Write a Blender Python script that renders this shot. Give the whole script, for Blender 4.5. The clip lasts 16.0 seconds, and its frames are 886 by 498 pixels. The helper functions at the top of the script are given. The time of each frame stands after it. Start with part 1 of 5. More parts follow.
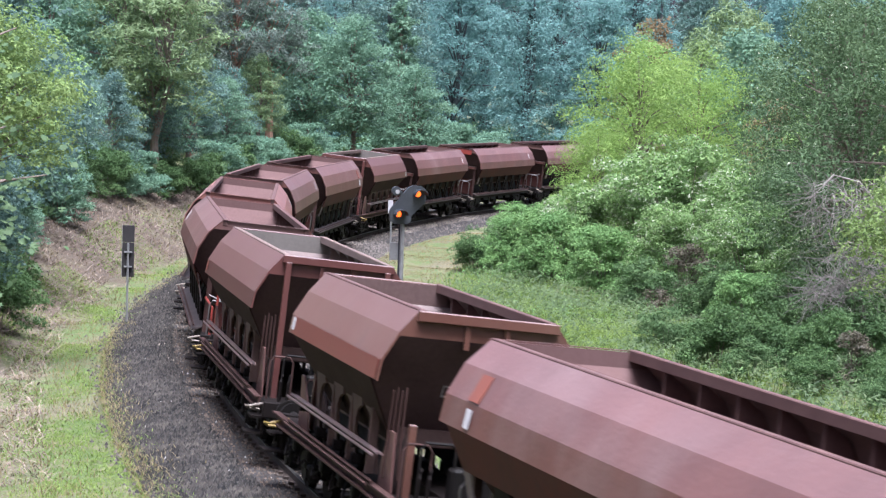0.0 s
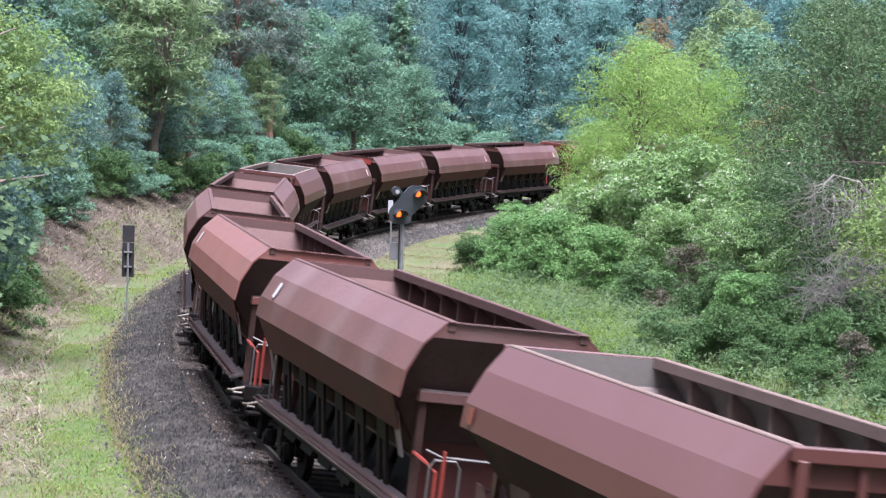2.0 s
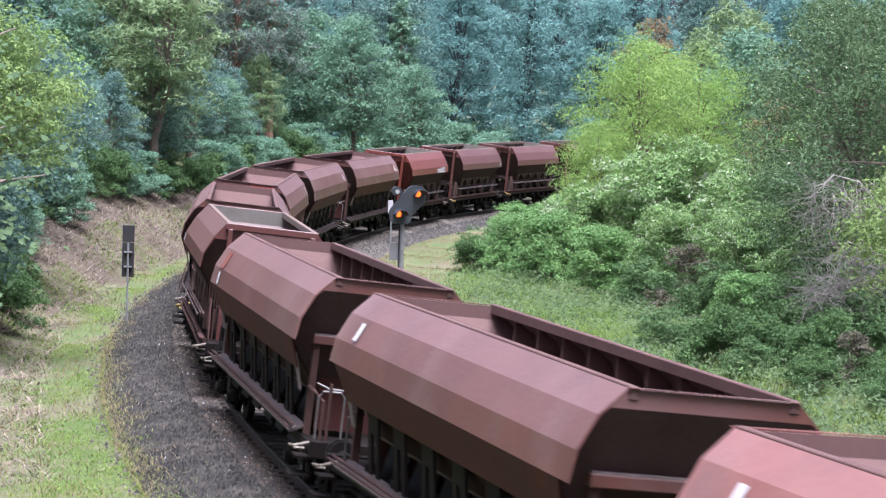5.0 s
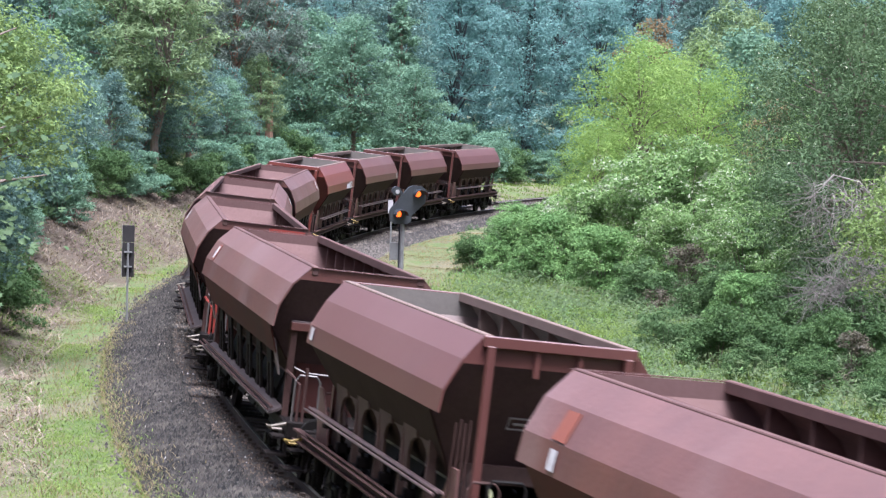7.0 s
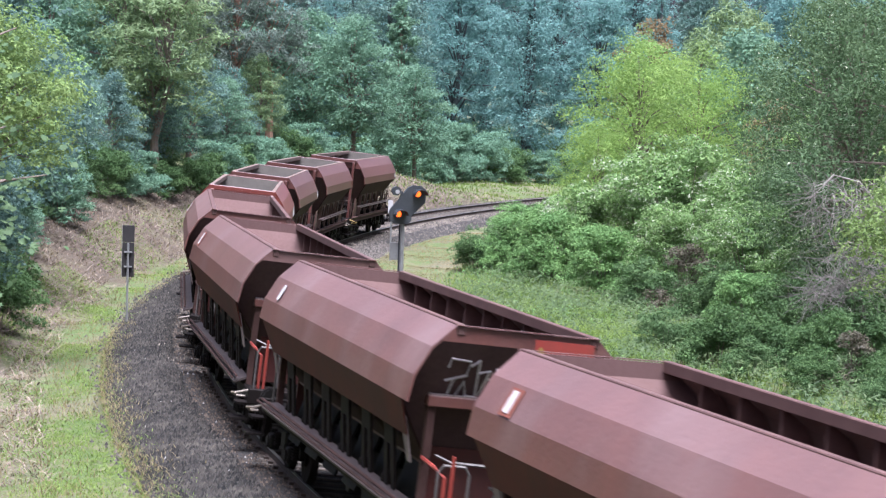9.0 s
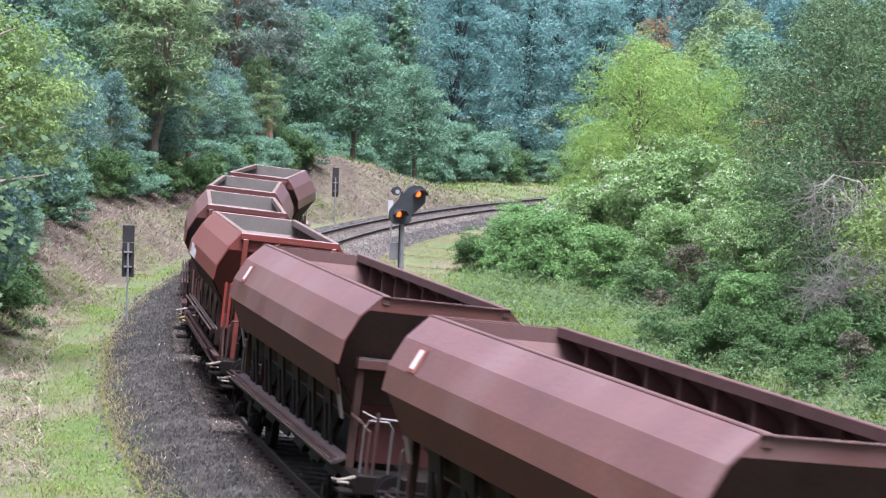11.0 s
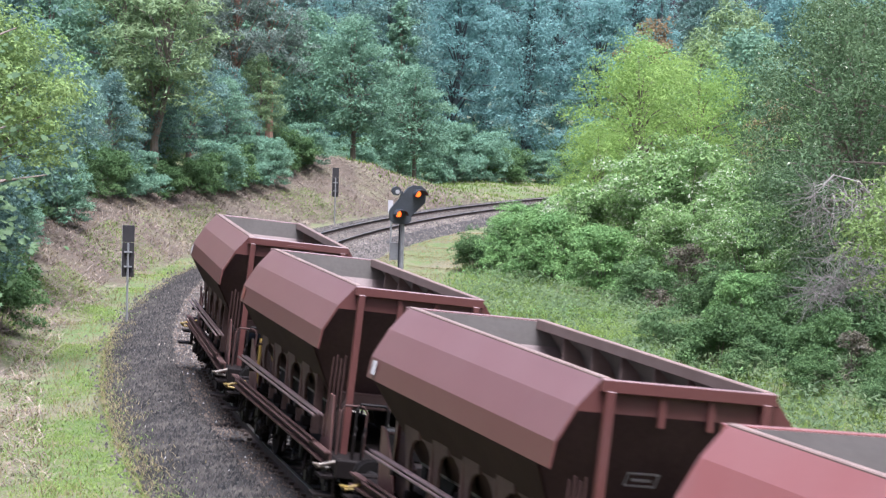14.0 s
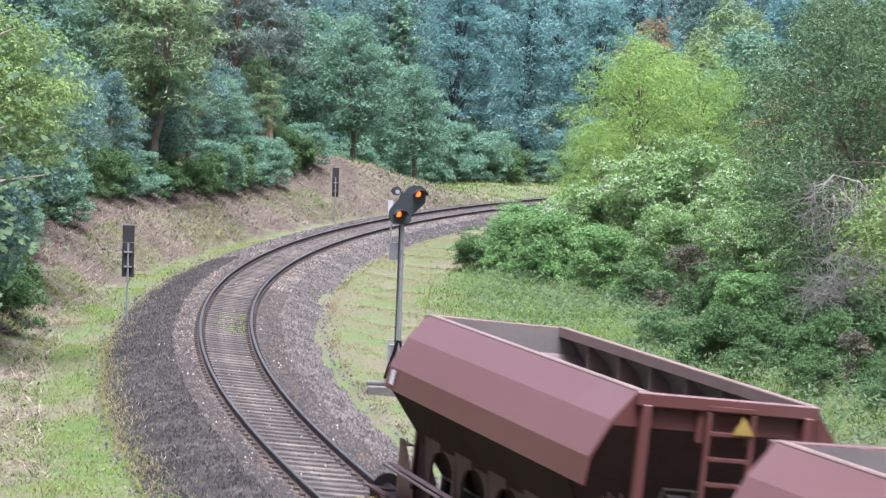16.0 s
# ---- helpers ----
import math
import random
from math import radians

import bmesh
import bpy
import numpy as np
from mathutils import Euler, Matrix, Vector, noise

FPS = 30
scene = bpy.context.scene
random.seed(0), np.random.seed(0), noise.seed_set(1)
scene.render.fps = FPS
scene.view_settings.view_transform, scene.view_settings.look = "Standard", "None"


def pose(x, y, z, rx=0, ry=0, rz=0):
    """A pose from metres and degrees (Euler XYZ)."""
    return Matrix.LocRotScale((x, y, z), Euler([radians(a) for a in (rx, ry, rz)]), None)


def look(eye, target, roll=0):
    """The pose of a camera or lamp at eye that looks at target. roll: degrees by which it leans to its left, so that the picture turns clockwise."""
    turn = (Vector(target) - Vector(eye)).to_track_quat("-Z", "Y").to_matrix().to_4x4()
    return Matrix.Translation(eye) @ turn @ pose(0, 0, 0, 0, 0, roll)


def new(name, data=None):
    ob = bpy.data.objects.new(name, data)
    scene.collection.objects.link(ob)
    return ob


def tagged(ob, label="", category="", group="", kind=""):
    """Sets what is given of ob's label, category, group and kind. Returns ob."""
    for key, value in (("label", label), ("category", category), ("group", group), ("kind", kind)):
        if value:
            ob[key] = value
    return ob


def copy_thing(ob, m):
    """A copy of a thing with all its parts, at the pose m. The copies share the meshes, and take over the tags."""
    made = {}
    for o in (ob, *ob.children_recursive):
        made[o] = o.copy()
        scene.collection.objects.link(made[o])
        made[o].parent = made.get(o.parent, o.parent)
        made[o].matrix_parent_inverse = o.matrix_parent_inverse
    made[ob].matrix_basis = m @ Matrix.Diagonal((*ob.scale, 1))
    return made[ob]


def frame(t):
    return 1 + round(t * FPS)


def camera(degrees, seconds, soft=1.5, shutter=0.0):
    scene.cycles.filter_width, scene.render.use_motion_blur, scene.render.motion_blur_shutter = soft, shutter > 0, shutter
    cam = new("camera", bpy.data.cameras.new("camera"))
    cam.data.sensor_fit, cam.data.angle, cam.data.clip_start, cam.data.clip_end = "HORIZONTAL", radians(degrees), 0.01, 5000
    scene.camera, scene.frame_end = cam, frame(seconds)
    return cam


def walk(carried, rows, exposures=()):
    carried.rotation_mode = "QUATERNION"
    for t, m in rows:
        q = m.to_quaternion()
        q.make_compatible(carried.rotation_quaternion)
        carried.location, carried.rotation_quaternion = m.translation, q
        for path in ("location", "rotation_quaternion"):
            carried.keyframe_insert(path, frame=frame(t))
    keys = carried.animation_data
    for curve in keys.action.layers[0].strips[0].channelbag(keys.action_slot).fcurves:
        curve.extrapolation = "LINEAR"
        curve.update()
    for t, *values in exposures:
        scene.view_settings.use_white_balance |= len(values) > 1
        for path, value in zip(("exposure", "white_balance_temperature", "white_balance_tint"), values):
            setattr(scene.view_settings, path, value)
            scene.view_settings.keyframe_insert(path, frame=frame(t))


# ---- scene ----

# ------------------------------------------------------------------ camera
EYE_Z, PITCH, ROLL = 7.093, math.degrees(0.06326), math.degrees(0.02976)
cam = camera(20.0, 16.0, soft=1.25, shutter=0.4)
view = Matrix.Translation((0, 0, EYE_Z)) @ pose(0, 0, 0, 90 - PITCH, 0, 0) @ pose(0, 0, 0, 0, 0, ROLL)
walk(cam, [(0.0, view), (16.0, view)], exposures=[(0.0, 1.91, 5700, 19), (16.0, 1.91, 5700, 19)])

# ------------------------------------------------------------------ sky, sun, exposure
world = bpy.data.worlds.new("sky")
scene.world = world
world.use_nodes = True
wn = world.node_tree
sky = wn.nodes.new("ShaderNodeTexSky")
sky.sky_type, sky.sun_disc = "NISHITA", False
sky.sun_elevation, sky.sun_rotation = radians(74), radians(165)
sky.air_density, sky.dust_density, sky.ozone_density = 0.35, 7.0, 0.6
wn.nodes["Background"].inputs["Strength"].default_value = 0.09
wn.links.new(sky.outputs["Color"], wn.nodes["Background"].inputs["Color"])
sun = new("sun", bpy.data.lights.new("sun", "SUN"))
sun.data.energy, sun.data.angle, sun.data.color = 3.0, radians(40), (0.93, 0.97, 1.0)
sun.matrix_world = look((6, -26, 95), (0, 0, 0))


# ------------------------------------------------------------------ materials
def mat(name, base, other, scale=2.0, fine=30.0, rough=0.8, metal=0.0, bump=0.3, mixed=0.5, grime=None, leaf=0.0,
        island=False, perob=0.0, spec=0.5, dist=0.02, detail=5.0, dust=None):
    """Two-scale noise between two colours, with relief; optionally grime patches, per-piece or per-object variation."""
    m = bpy.data.materials.new(name)
    m.use_nodes = True
    nt = m.node_tree
    N, K = nt.nodes, nt.links
    out, bs = N["Material Output"], N["Principled BSDF"]
    co = N.new("ShaderNodeTexCoord")
    big, small = N.new("ShaderNodeTexNoise"), N.new("ShaderNodeTexNoise")
    big.inputs["Scale"].default_value, small.inputs["Scale"].default_value = scale, fine
    big.inputs["Detail"].default_value = detail
    small.inputs["Detail"].default_value = 3
    place = co.outputs["Object"]
    if dust:
        # every sheet has weathered in its own way
        info, shift = N.new("ShaderNodeObjectInfo"), N.new("ShaderNodeVectorMath")
        shift.operation = "MULTIPLY_ADD"
        shift.inputs[1].default_value = (37.0, 53.0, 29.0)
        K.new(info.outputs["Random"], shift.inputs[0])
        K.new(place, shift.inputs[2])
        place = shift.outputs["Vector"]
    for n in (big, small):
        K.new(place, n.inputs["Vector"])
    add = N.new("ShaderNodeMath")
    add.operation = "MULTIPLY_ADD"
    add.inputs[1].default_value = 0.5
    K.new(small.outputs["Fac"], add.inputs[0])
    K.new(big.outputs["Fac"], add.inputs[2])
    ramp = N.new("ShaderNodeMapRange")
    ramp.inputs["From Min"].default_value, ramp.inputs["From Max"].default_value = 0.75 - mixed / 2, 0.75 + mixed / 2
    K.new(add.outputs[0], ramp.inputs["Value"])
    mix = N.new("ShaderNodeMix")
    mix.data_type = "RGBA"
    mix.inputs["A"].default_value, mix.inputs["B"].default_value = (*base, 1), (*other, 1)
    K.new(ramp.outputs["Result"], mix.inputs["Factor"])
    col = mix.outputs["Result"]
    if grime:
        g = N.new("ShaderNodeTexNoise")
        g.inputs["Scale"].default_value, g.inputs["Detail"].default_value = grime[1], 6
        mp = N.new("ShaderNodeMapping")
        mp.inputs["Scale"].default_value = grime[3] if len(grime) > 3 else (1, 1, 1)
        K.new(place, mp.inputs["Vector"])
        K.new(mp.outputs["Vector"], g.inputs["Vector"])
        gr = N.new("ShaderNodeMapRange")
        gr.inputs["From Min"].default_value, gr.inputs["From Max"].default_value = grime[2], grime[2] + (0.24 if dust else 0.15)
        K.new(g.outputs["Fac"], gr.inputs["Value"])
        gm = N.new("ShaderNodeMix")
        gm.data_type = "RGBA"
        gm.inputs["B"].default_value = (*grime[0], 1)
        K.new(col, gm.inputs["A"])
        K.new(gr.outputs["Result"], gm.inputs["Factor"])
        col = gm.outputs["Result"]
    if island or perob:
        hs = N.new("ShaderNodeHueSaturation")
        src = N.new("ShaderNodeNewGeometry") if island else N.new("ShaderNodeObjectInfo")
        rnd = src.outputs["Random Per Island"] if island else src.outputs["Random"]
        amount = perob or 0.5
        vr = N.new("ShaderNodeMapRange")
        vr.inputs["To Min"].default_value, vr.inputs["To Max"].default_value = 1 - amount, 1 + amount
        K.new(rnd, vr.inputs["Value"])
        K.new(vr.outputs["Result"], hs.inputs["Value"])
        K.new(col, hs.inputs["Color"])
        col = hs.outputs["Color"]
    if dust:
        # pale stone dust and painted sky light on the flatter sheets, in uneven patches
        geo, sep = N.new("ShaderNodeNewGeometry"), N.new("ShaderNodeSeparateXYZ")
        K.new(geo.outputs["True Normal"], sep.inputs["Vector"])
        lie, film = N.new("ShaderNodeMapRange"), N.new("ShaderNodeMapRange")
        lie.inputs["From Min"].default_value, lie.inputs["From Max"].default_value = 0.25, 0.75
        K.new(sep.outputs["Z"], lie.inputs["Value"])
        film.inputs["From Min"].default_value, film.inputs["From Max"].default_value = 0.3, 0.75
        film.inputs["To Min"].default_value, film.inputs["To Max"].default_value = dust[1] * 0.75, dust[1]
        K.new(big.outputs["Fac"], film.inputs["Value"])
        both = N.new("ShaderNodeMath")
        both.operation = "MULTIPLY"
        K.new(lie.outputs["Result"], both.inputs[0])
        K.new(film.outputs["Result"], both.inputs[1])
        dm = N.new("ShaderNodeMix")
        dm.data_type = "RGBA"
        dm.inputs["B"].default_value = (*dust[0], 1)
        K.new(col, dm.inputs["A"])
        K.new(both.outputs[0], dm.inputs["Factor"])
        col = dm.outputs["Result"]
    K.new(col, bs.inputs["Base Color"])
    bs.inputs["Roughness"].default_value, bs.inputs["Metallic"].default_value = rough, metal
    bs.inputs["Specular IOR Level"].default_value = spec
    if bump:
        bp = N.new("ShaderNodeBump")
        bp.inputs["Strength"].default_value, bp.inputs["Distance"].default_value = bump, dist
        K.new(add.outputs[0], bp.inputs["Height"])
        K.new(bp.outputs["Normal"], bs.inputs["Normal"])
    if leaf:
        tr = N.new("ShaderNodeBsdfTranslucent")
        K.new(col, tr.inputs["Color"])
        ms = N.new("ShaderNodeMixShader")
        ms.inputs["Fac"].default_value = leaf
        K.new(bs.outputs["BSDF"], ms.inputs[1])
        K.new(tr.outputs["BSDF"], ms.inputs[2])
        K.new(ms.outputs["Shader"], out.inputs["Surface"])
    return m


def foliage(name, base, other, scale=0.5, leaf=0.42, vary=0.22, spec=0.25):
    return mat(name, base, other, scale=scale, fine=3.0, rough=0.55, bump=0, leaf=leaf, island=True, perob=vary, spec=spec)


def glow(name, colour, strength):
    m = bpy.data.materials.new(name)
    m.use_nodes = True
    b = m.node_tree.nodes["Principled BSDF"]
    b.inputs["Base Color"].default_value = (*colour, 1)
    b.inputs["Emission Color"].default_value = (*colour, 1)
    b.inputs["Emission Strength"].default_value = strength
    return m


# dust tint that also paints the sky's paleness onto the upper sheets
DUST_AND_SKY = (0.19, 0.135, 0.132)
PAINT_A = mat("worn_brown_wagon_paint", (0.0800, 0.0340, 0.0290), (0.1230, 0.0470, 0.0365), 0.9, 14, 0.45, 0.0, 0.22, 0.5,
              ((0.150, 0.090, 0.082), 0.55, 0.50, (1.0, 0.7, 0.7)), spec=0.45, dist=0.05, dust=(DUST_AND_SKY, 0.36))
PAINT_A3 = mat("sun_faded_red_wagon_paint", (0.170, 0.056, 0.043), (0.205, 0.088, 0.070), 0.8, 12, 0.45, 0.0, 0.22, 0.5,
               ((0.105, 0.052, 0.045), 0.6, 0.53, (1.0, 0.7, 0.7)), spec=0.45, dist=0.05, dust=(DUST_AND_SKY, 0.34))
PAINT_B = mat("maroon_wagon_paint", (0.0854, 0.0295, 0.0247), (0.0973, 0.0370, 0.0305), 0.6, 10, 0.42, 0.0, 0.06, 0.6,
              ((0.1024, 0.0523, 0.0475), 0.4, 0.60), spec=0.45, dust=(DUST_AND_SKY, 0.36))
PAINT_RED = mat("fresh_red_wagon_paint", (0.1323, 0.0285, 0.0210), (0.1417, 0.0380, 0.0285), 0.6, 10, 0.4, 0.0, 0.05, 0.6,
                ((0.1366, 0.0627, 0.0551), 0.4, 0.58), spec=0.45, dust=(DUST_AND_SKY, 0.36))
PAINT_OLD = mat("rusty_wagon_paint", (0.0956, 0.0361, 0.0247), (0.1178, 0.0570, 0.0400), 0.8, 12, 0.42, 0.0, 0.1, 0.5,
                ((0.0646, 0.0327, 0.0287), 0.5, 0.58), spec=0.45, dust=(DUST_AND_SKY, 0.36))
LINING_B = mat("dusty_grey_lining", (0.1151, 0.1022, 0.0868), (0.1567, 0.1412, 0.1223), 1.2, 18, 0.9, 0.0, 0.15, 0.5)
LINING_RED = mat("reddish_end_lining", (0.093, 0.046, 0.040), (0.128, 0.072, 0.063), 0.9, 15, 0.85, 0.0, 0.15, 0.5)
LINING_A = mat("dusty_brown_lining", (0.068, 0.038, 0.031), (0.110, 0.068, 0.058), 0.9, 15, 0.85, 0.0, 0.15, 0.5)
# overhang shade is put into the next three sheet colours, besides soot
SOOT_SHADE = mat("sooty_brown_end_sheet", (0.0466, 0.0264, 0.0264), (0.0745, 0.0435, 0.0435), 1.2, 14, 0.8, 0.0, 0.12, 0.5, spec=0.2)
SOOT_SHADE_RED = mat("sooty_red_end_sheet", (0.106, 0.0245, 0.0212), (0.1339, 0.038, 0.0324), 1.2, 14, 0.55, 0.0, 0.12, 0.5)
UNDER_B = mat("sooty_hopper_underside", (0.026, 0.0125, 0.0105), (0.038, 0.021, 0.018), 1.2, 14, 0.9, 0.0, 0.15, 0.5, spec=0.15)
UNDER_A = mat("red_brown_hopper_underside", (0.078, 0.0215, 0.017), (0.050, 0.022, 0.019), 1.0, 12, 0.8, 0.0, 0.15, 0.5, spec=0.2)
LINING_END = mat("pinkish_dust_lining", (0.125, 0.092, 0.082), (0.185, 0.142, 0.128), 1.0, 15, 0.9, 0.0, 0.12, 0.5)
RIM_A = mat("rusty_rim_steel", (0.06, 0.0256, 0.0216), (0.096, 0.048, 0.04), 1.5, 16, 0.7, 0.0, 0.15)
RIM_B = mat("dusty_rim_steel", (0.1080, 0.0693, 0.0546), (0.1512, 0.1056, 0.0868), 1.5, 16, 0.8, 0.0, 0.15)
GRIME = mat("grimy_underframe_steel", (0.0055, 0.0040, 0.0035), (0.0115, 0.0080, 0.0068), 2.5, 25, 0.75, 0.1, 0.25, 0.5, spec=0.12)
BLACK = mat("black_bogie_steel", (0.0031, 0.0026, 0.0022), (0.0095, 0.0073, 0.0061), 3, 30, 0.65, 0.2, 0.3, 0.5, spec=0.2)
RUSTBROWN = mat("rust_brown_underframe", (0.033, 0.015, 0.012), (0.058, 0.031, 0.026), 2, 20, 0.75, 0.0, 0.2, 0.5, spec=0.2)
RODSTEEL = mat("worn_control_rod_steel", (0.085, 0.050, 0.046), (0.160, 0.110, 0.104), 3, 24, 0.4, 0.2, 0.1)
RUSTRED = mat("red_brown_corner_steel", (0.085, 0.034, 0.028), (0.120, 0.060, 0.050), 2, 18, 0.6, 0.0, 0.2)
DUSTPALE = mat("dust_whitened_plate", (0.1000, 0.0736, 0.0680), (0.1680, 0.1360, 0.1280), 2.0, 16, 0.9, 0.0, 0.2, 0.5)
DUSTPLATE = mat("dusty_chute_plate", (0.050, 0.026, 0.020), (0.088, 0.051, 0.041), 1.5, 16, 0.85, 0.0, 0.2, 0.5)
BOARD = mat("worn_footboard_steel", (0.026, 0.0165, 0.0145), (0.058, 0.042, 0.038), 2.5, 18, 0.6, 0.0, 0.2, 0.5)
STONE_PALE = mat("pale_ballast_stone", (0.26, 0.25, 0.24), (0.34, 0.32, 0.30), 2, 12, 0.9, 0.0, 0.2)
STEELPIPE = mat("bare_steel_pipe", (0.085, 0.076, 0.070), (0.140, 0.126, 0.118), 4, 30, 0.5, 0.5, 0.1)
PALEPIPE = mat("worn_pale_handrail", (0.13, 0.10, 0.075), (0.20, 0.165, 0.125), 5, 30, 0.6, 0.0, 0.1)
YELLOW = mat("dirty_yellow_paint", (0.28, 0.1848, 0.028), (0.1904, 0.1232, 0.0336), 6, 40, 0.6, 0.0, 0.1)
REDPIPE = mat("red_painted_pipe", (0.215, 0.026, 0.017), (0.165, 0.030, 0.021), 6, 40, 0.5, 0.0, 0.1)
WHITE = mat("white_panel_paint", (0.444, 0.438, 0.438), (0.372, 0.348, 0.348), 6, 40, 0.6, 0.0, 0.05)
ORANGE = mat("orange_panel_paint", (0.1901, 0.0553, 0.0326), (0.1555, 0.0484, 0.0326), 6, 40, 0.6, 0.0, 0.05)
GREYPAINT = mat("pale_scrawl_paint", (0.36, 0.33, 0.33), (0.28, 0.25, 0.25), 6, 40, 0.7, 0.0, 0.0)
RAILHEAD = mat("polished_rail_head", (0.36, 0.335, 0.30), (0.28, 0.26, 0.235), 4, 40, 0.38, 1.0, 0.05)
RAILWEB = mat("rusty_rail_web", (0.034, 0.024, 0.018), (0.062, 0.043, 0.032), 4, 40, 0.8, 0.1, 0.2)
SLEEPER = mat("weathered_oak_sleeper", (0.034, 0.027, 0.021), (0.122, 0.099, 0.077), 3, 30, 0.9, 0.0, 0.4, 0.6, perob=0.35)
BALLAST = mat("ballast_bed", (0.010, 0.0085, 0.007), (0.032, 0.026, 0.021), 1.6, 22, 0.95, 0.0, 1.0, 0.4, dist=0.05)
STONE_GREY = mat("dark_ballast_stone", (0.0125, 0.0108, 0.0088), (0.055, 0.047, 0.038), 1.0, 9, 0.9, 0.0, 0.3, 0.5, island=True, perob=0.85)
STONE_MIXED = mat("mixed_grey_ballast_stone", (0.048, 0.041, 0.035), (0.120, 0.104, 0.088), 1.0, 9, 0.9, 0.0, 0.3, 0.5, island=True, perob=0.75)
STONE_TAN = mat("tan_ballast_stone", (0.105, 0.086, 0.067), (0.205, 0.176, 0.142), 1.0, 9, 0.9, 0.0, 0.3, 0.5, island=True, perob=0.6)
STONE_RUST = mat("rusty_ballast_stone", (0.048, 0.034, 0.024), (0.108, 0.082, 0.061), 1.0, 9, 0.9, 0.0, 0.3, 0.5, island=True, perob=0.7)
GRASS = foliage("green_grass_blades", (0.112, 0.185, 0.036), (0.185, 0.245, 0.060), 0.25, leaf=0.5)
STRAW = foliage("straw_grass_blades", (0.1625, 0.1352, 0.0635), (0.2328, 0.1880, 0.0974), 0.4)
WEED = foliage("tall_weed_leaves", (0.064, 0.106, 0.044), (0.112, 0.156, 0.060), 0.3)
TWIG = mat("dead_twigs", (0.115, 0.088, 0.066), (0.25, 0.205, 0.160), 2, 20, 0.95, 0.0, 0.2, island=True, perob=0.5)
DEADWOOD = mat("bleached_dead_wood", (0.150, 0.135, 0.118), (0.240, 0.220, 0.195), 3, 25, 0.95, 0.0, 0.3)
BARK = mat("grey_brown_bark", (0.10, 0.078, 0.060), (0.19, 0.155, 0.125), 3, 25, 0.95, 0.0, 0.6, dist=0.03)
# bark of the far trees, greyed and blued by painted haze
FARBARK = mat("dull_forest_bark", (0.050, 0.060, 0.062), (0.085, 0.098, 0.100), 3, 25, 0.95, 0.0, 0.4)
PINEBARK = mat("reddish_pine_bark", (0.20, 0.105, 0.07), (0.28, 0.17, 0.12), 3, 25, 0.95, 0.0, 0.6, dist=0.03)
# the next two greens carry extra blue as painted haze
LEAF_DARK = foliage("dark_green_leaves", (0.098, 0.176, 0.152), (0.148, 0.228, 0.186), leaf=0.46, vary=0.18, spec=0.08)
LEAF_MID = foliage("mid_green_leaves", (0.112, 0.208, 0.138), (0.165, 0.268, 0.168), vary=0.18, spec=0.12)
LEAF_LIGHT = foliage("light_green_leaves", (0.165, 0.275, 0.085), (0.235, 0.345, 0.115), leaf=0.5, spec=0.1)
LEAF_BRIGHT = foliage("bright_green_leaves", (0.130, 0.240, 0.085), (0.185, 0.295, 0.105), spec=0.1)
# distance haze is painted into this leaf colour, paler and bluer
LEAF_HAZE = foliage("blue_green_leaves", (0.140, 0.258, 0.240), (0.182, 0.310, 0.280), leaf=0.5, vary=0.10, spec=0.0)
LEAF_FEATHER = foliage("yellowish_feathery_leaves", (0.130, 0.205, 0.095), (0.195, 0.262, 0.118))
LEAF_OLIVE = foliage("fine_olive_leaves", (0.068, 0.118, 0.056), (0.104, 0.155, 0.070), leaf=0.34, spec=0.1)
LEAF_VINE = foliage("fresh_vine_leaves", (0.135, 0.230, 0.080), (0.195, 0.295, 0.105), leaf=0.42, spec=0.15)
LEAF_GLOSSY = foliage("deep_green_glossy_leaves", (0.058, 0.112, 0.042), (0.094, 0.158, 0.055), spec=0.15)
LEAF_NEARLIGHT = foliage("light_olive_green_leaves", (0.150, 0.225, 0.075), (0.215, 0.290, 0.100), spec=0.1)
LEAF_NEAR = foliage("plain_green_leaves", (0.070, 0.128, 0.052), (0.108, 0.172, 0.068), spec=0.1)
LITTER = foliage("dry_leaf_litter", (0.075, 0.053, 0.036), (0.205, 0.158, 0.115), 0.6, leaf=0.15, vary=0.55, spec=0.05)
LEAF_RUSSET = foliage("russet_tinted_leaves", (0.165, 0.140, 0.075), (0.230, 0.165, 0.095), spec=0.1)
LEAF_ROBINIA = foliage("yellow_green_robinia_leaves", (0.185, 0.300, 0.080), (0.265, 0.370, 0.110), leaf=0.5, spec=0.1)
LEAF_PINE = foliage("grey_green_needles", (0.095, 0.130, 0.105), (0.140, 0.175, 0.140))
LEAF_BROWN = foliage("brown_dry_leaves", (0.078, 0.074, 0.048), (0.115, 0.100, 0.068))
BLOSSOM = foliage("pale_blossom", (0.4600, 0.4928, 0.3630), (0.3450, 0.4032, 0.2640))
SIGNALBLACK = mat("black_signal_enamel", (0.0224, 0.0256, 0.0288), (0.04, 0.044, 0.048), 4, 30, 0.45, 0.0, 0.08)
GALV = mat("galvanised_steel", (0.17, 0.17, 0.164), (0.25, 0.25, 0.243), 5, 40, 0.6, 0.3, 0.1)
BOXGREY = mat("pale_grey_cabinet_paint", (0.2024, 0.2024, 0.198), (0.2464, 0.2464, 0.242), 5, 40, 0.6, 0.0, 0.1)
CONCRETE = mat("grey_concrete", (0.070, 0.064, 0.056), (0.120, 0.111, 0.098), 3, 40, 0.9, 0.0, 0.4)
SIGNBACK = mat("dark_sign_back", (0.0176, 0.0152, 0.0152), (0.028, 0.024, 0.024), 4, 30, 0.7, 0.1, 0.1)
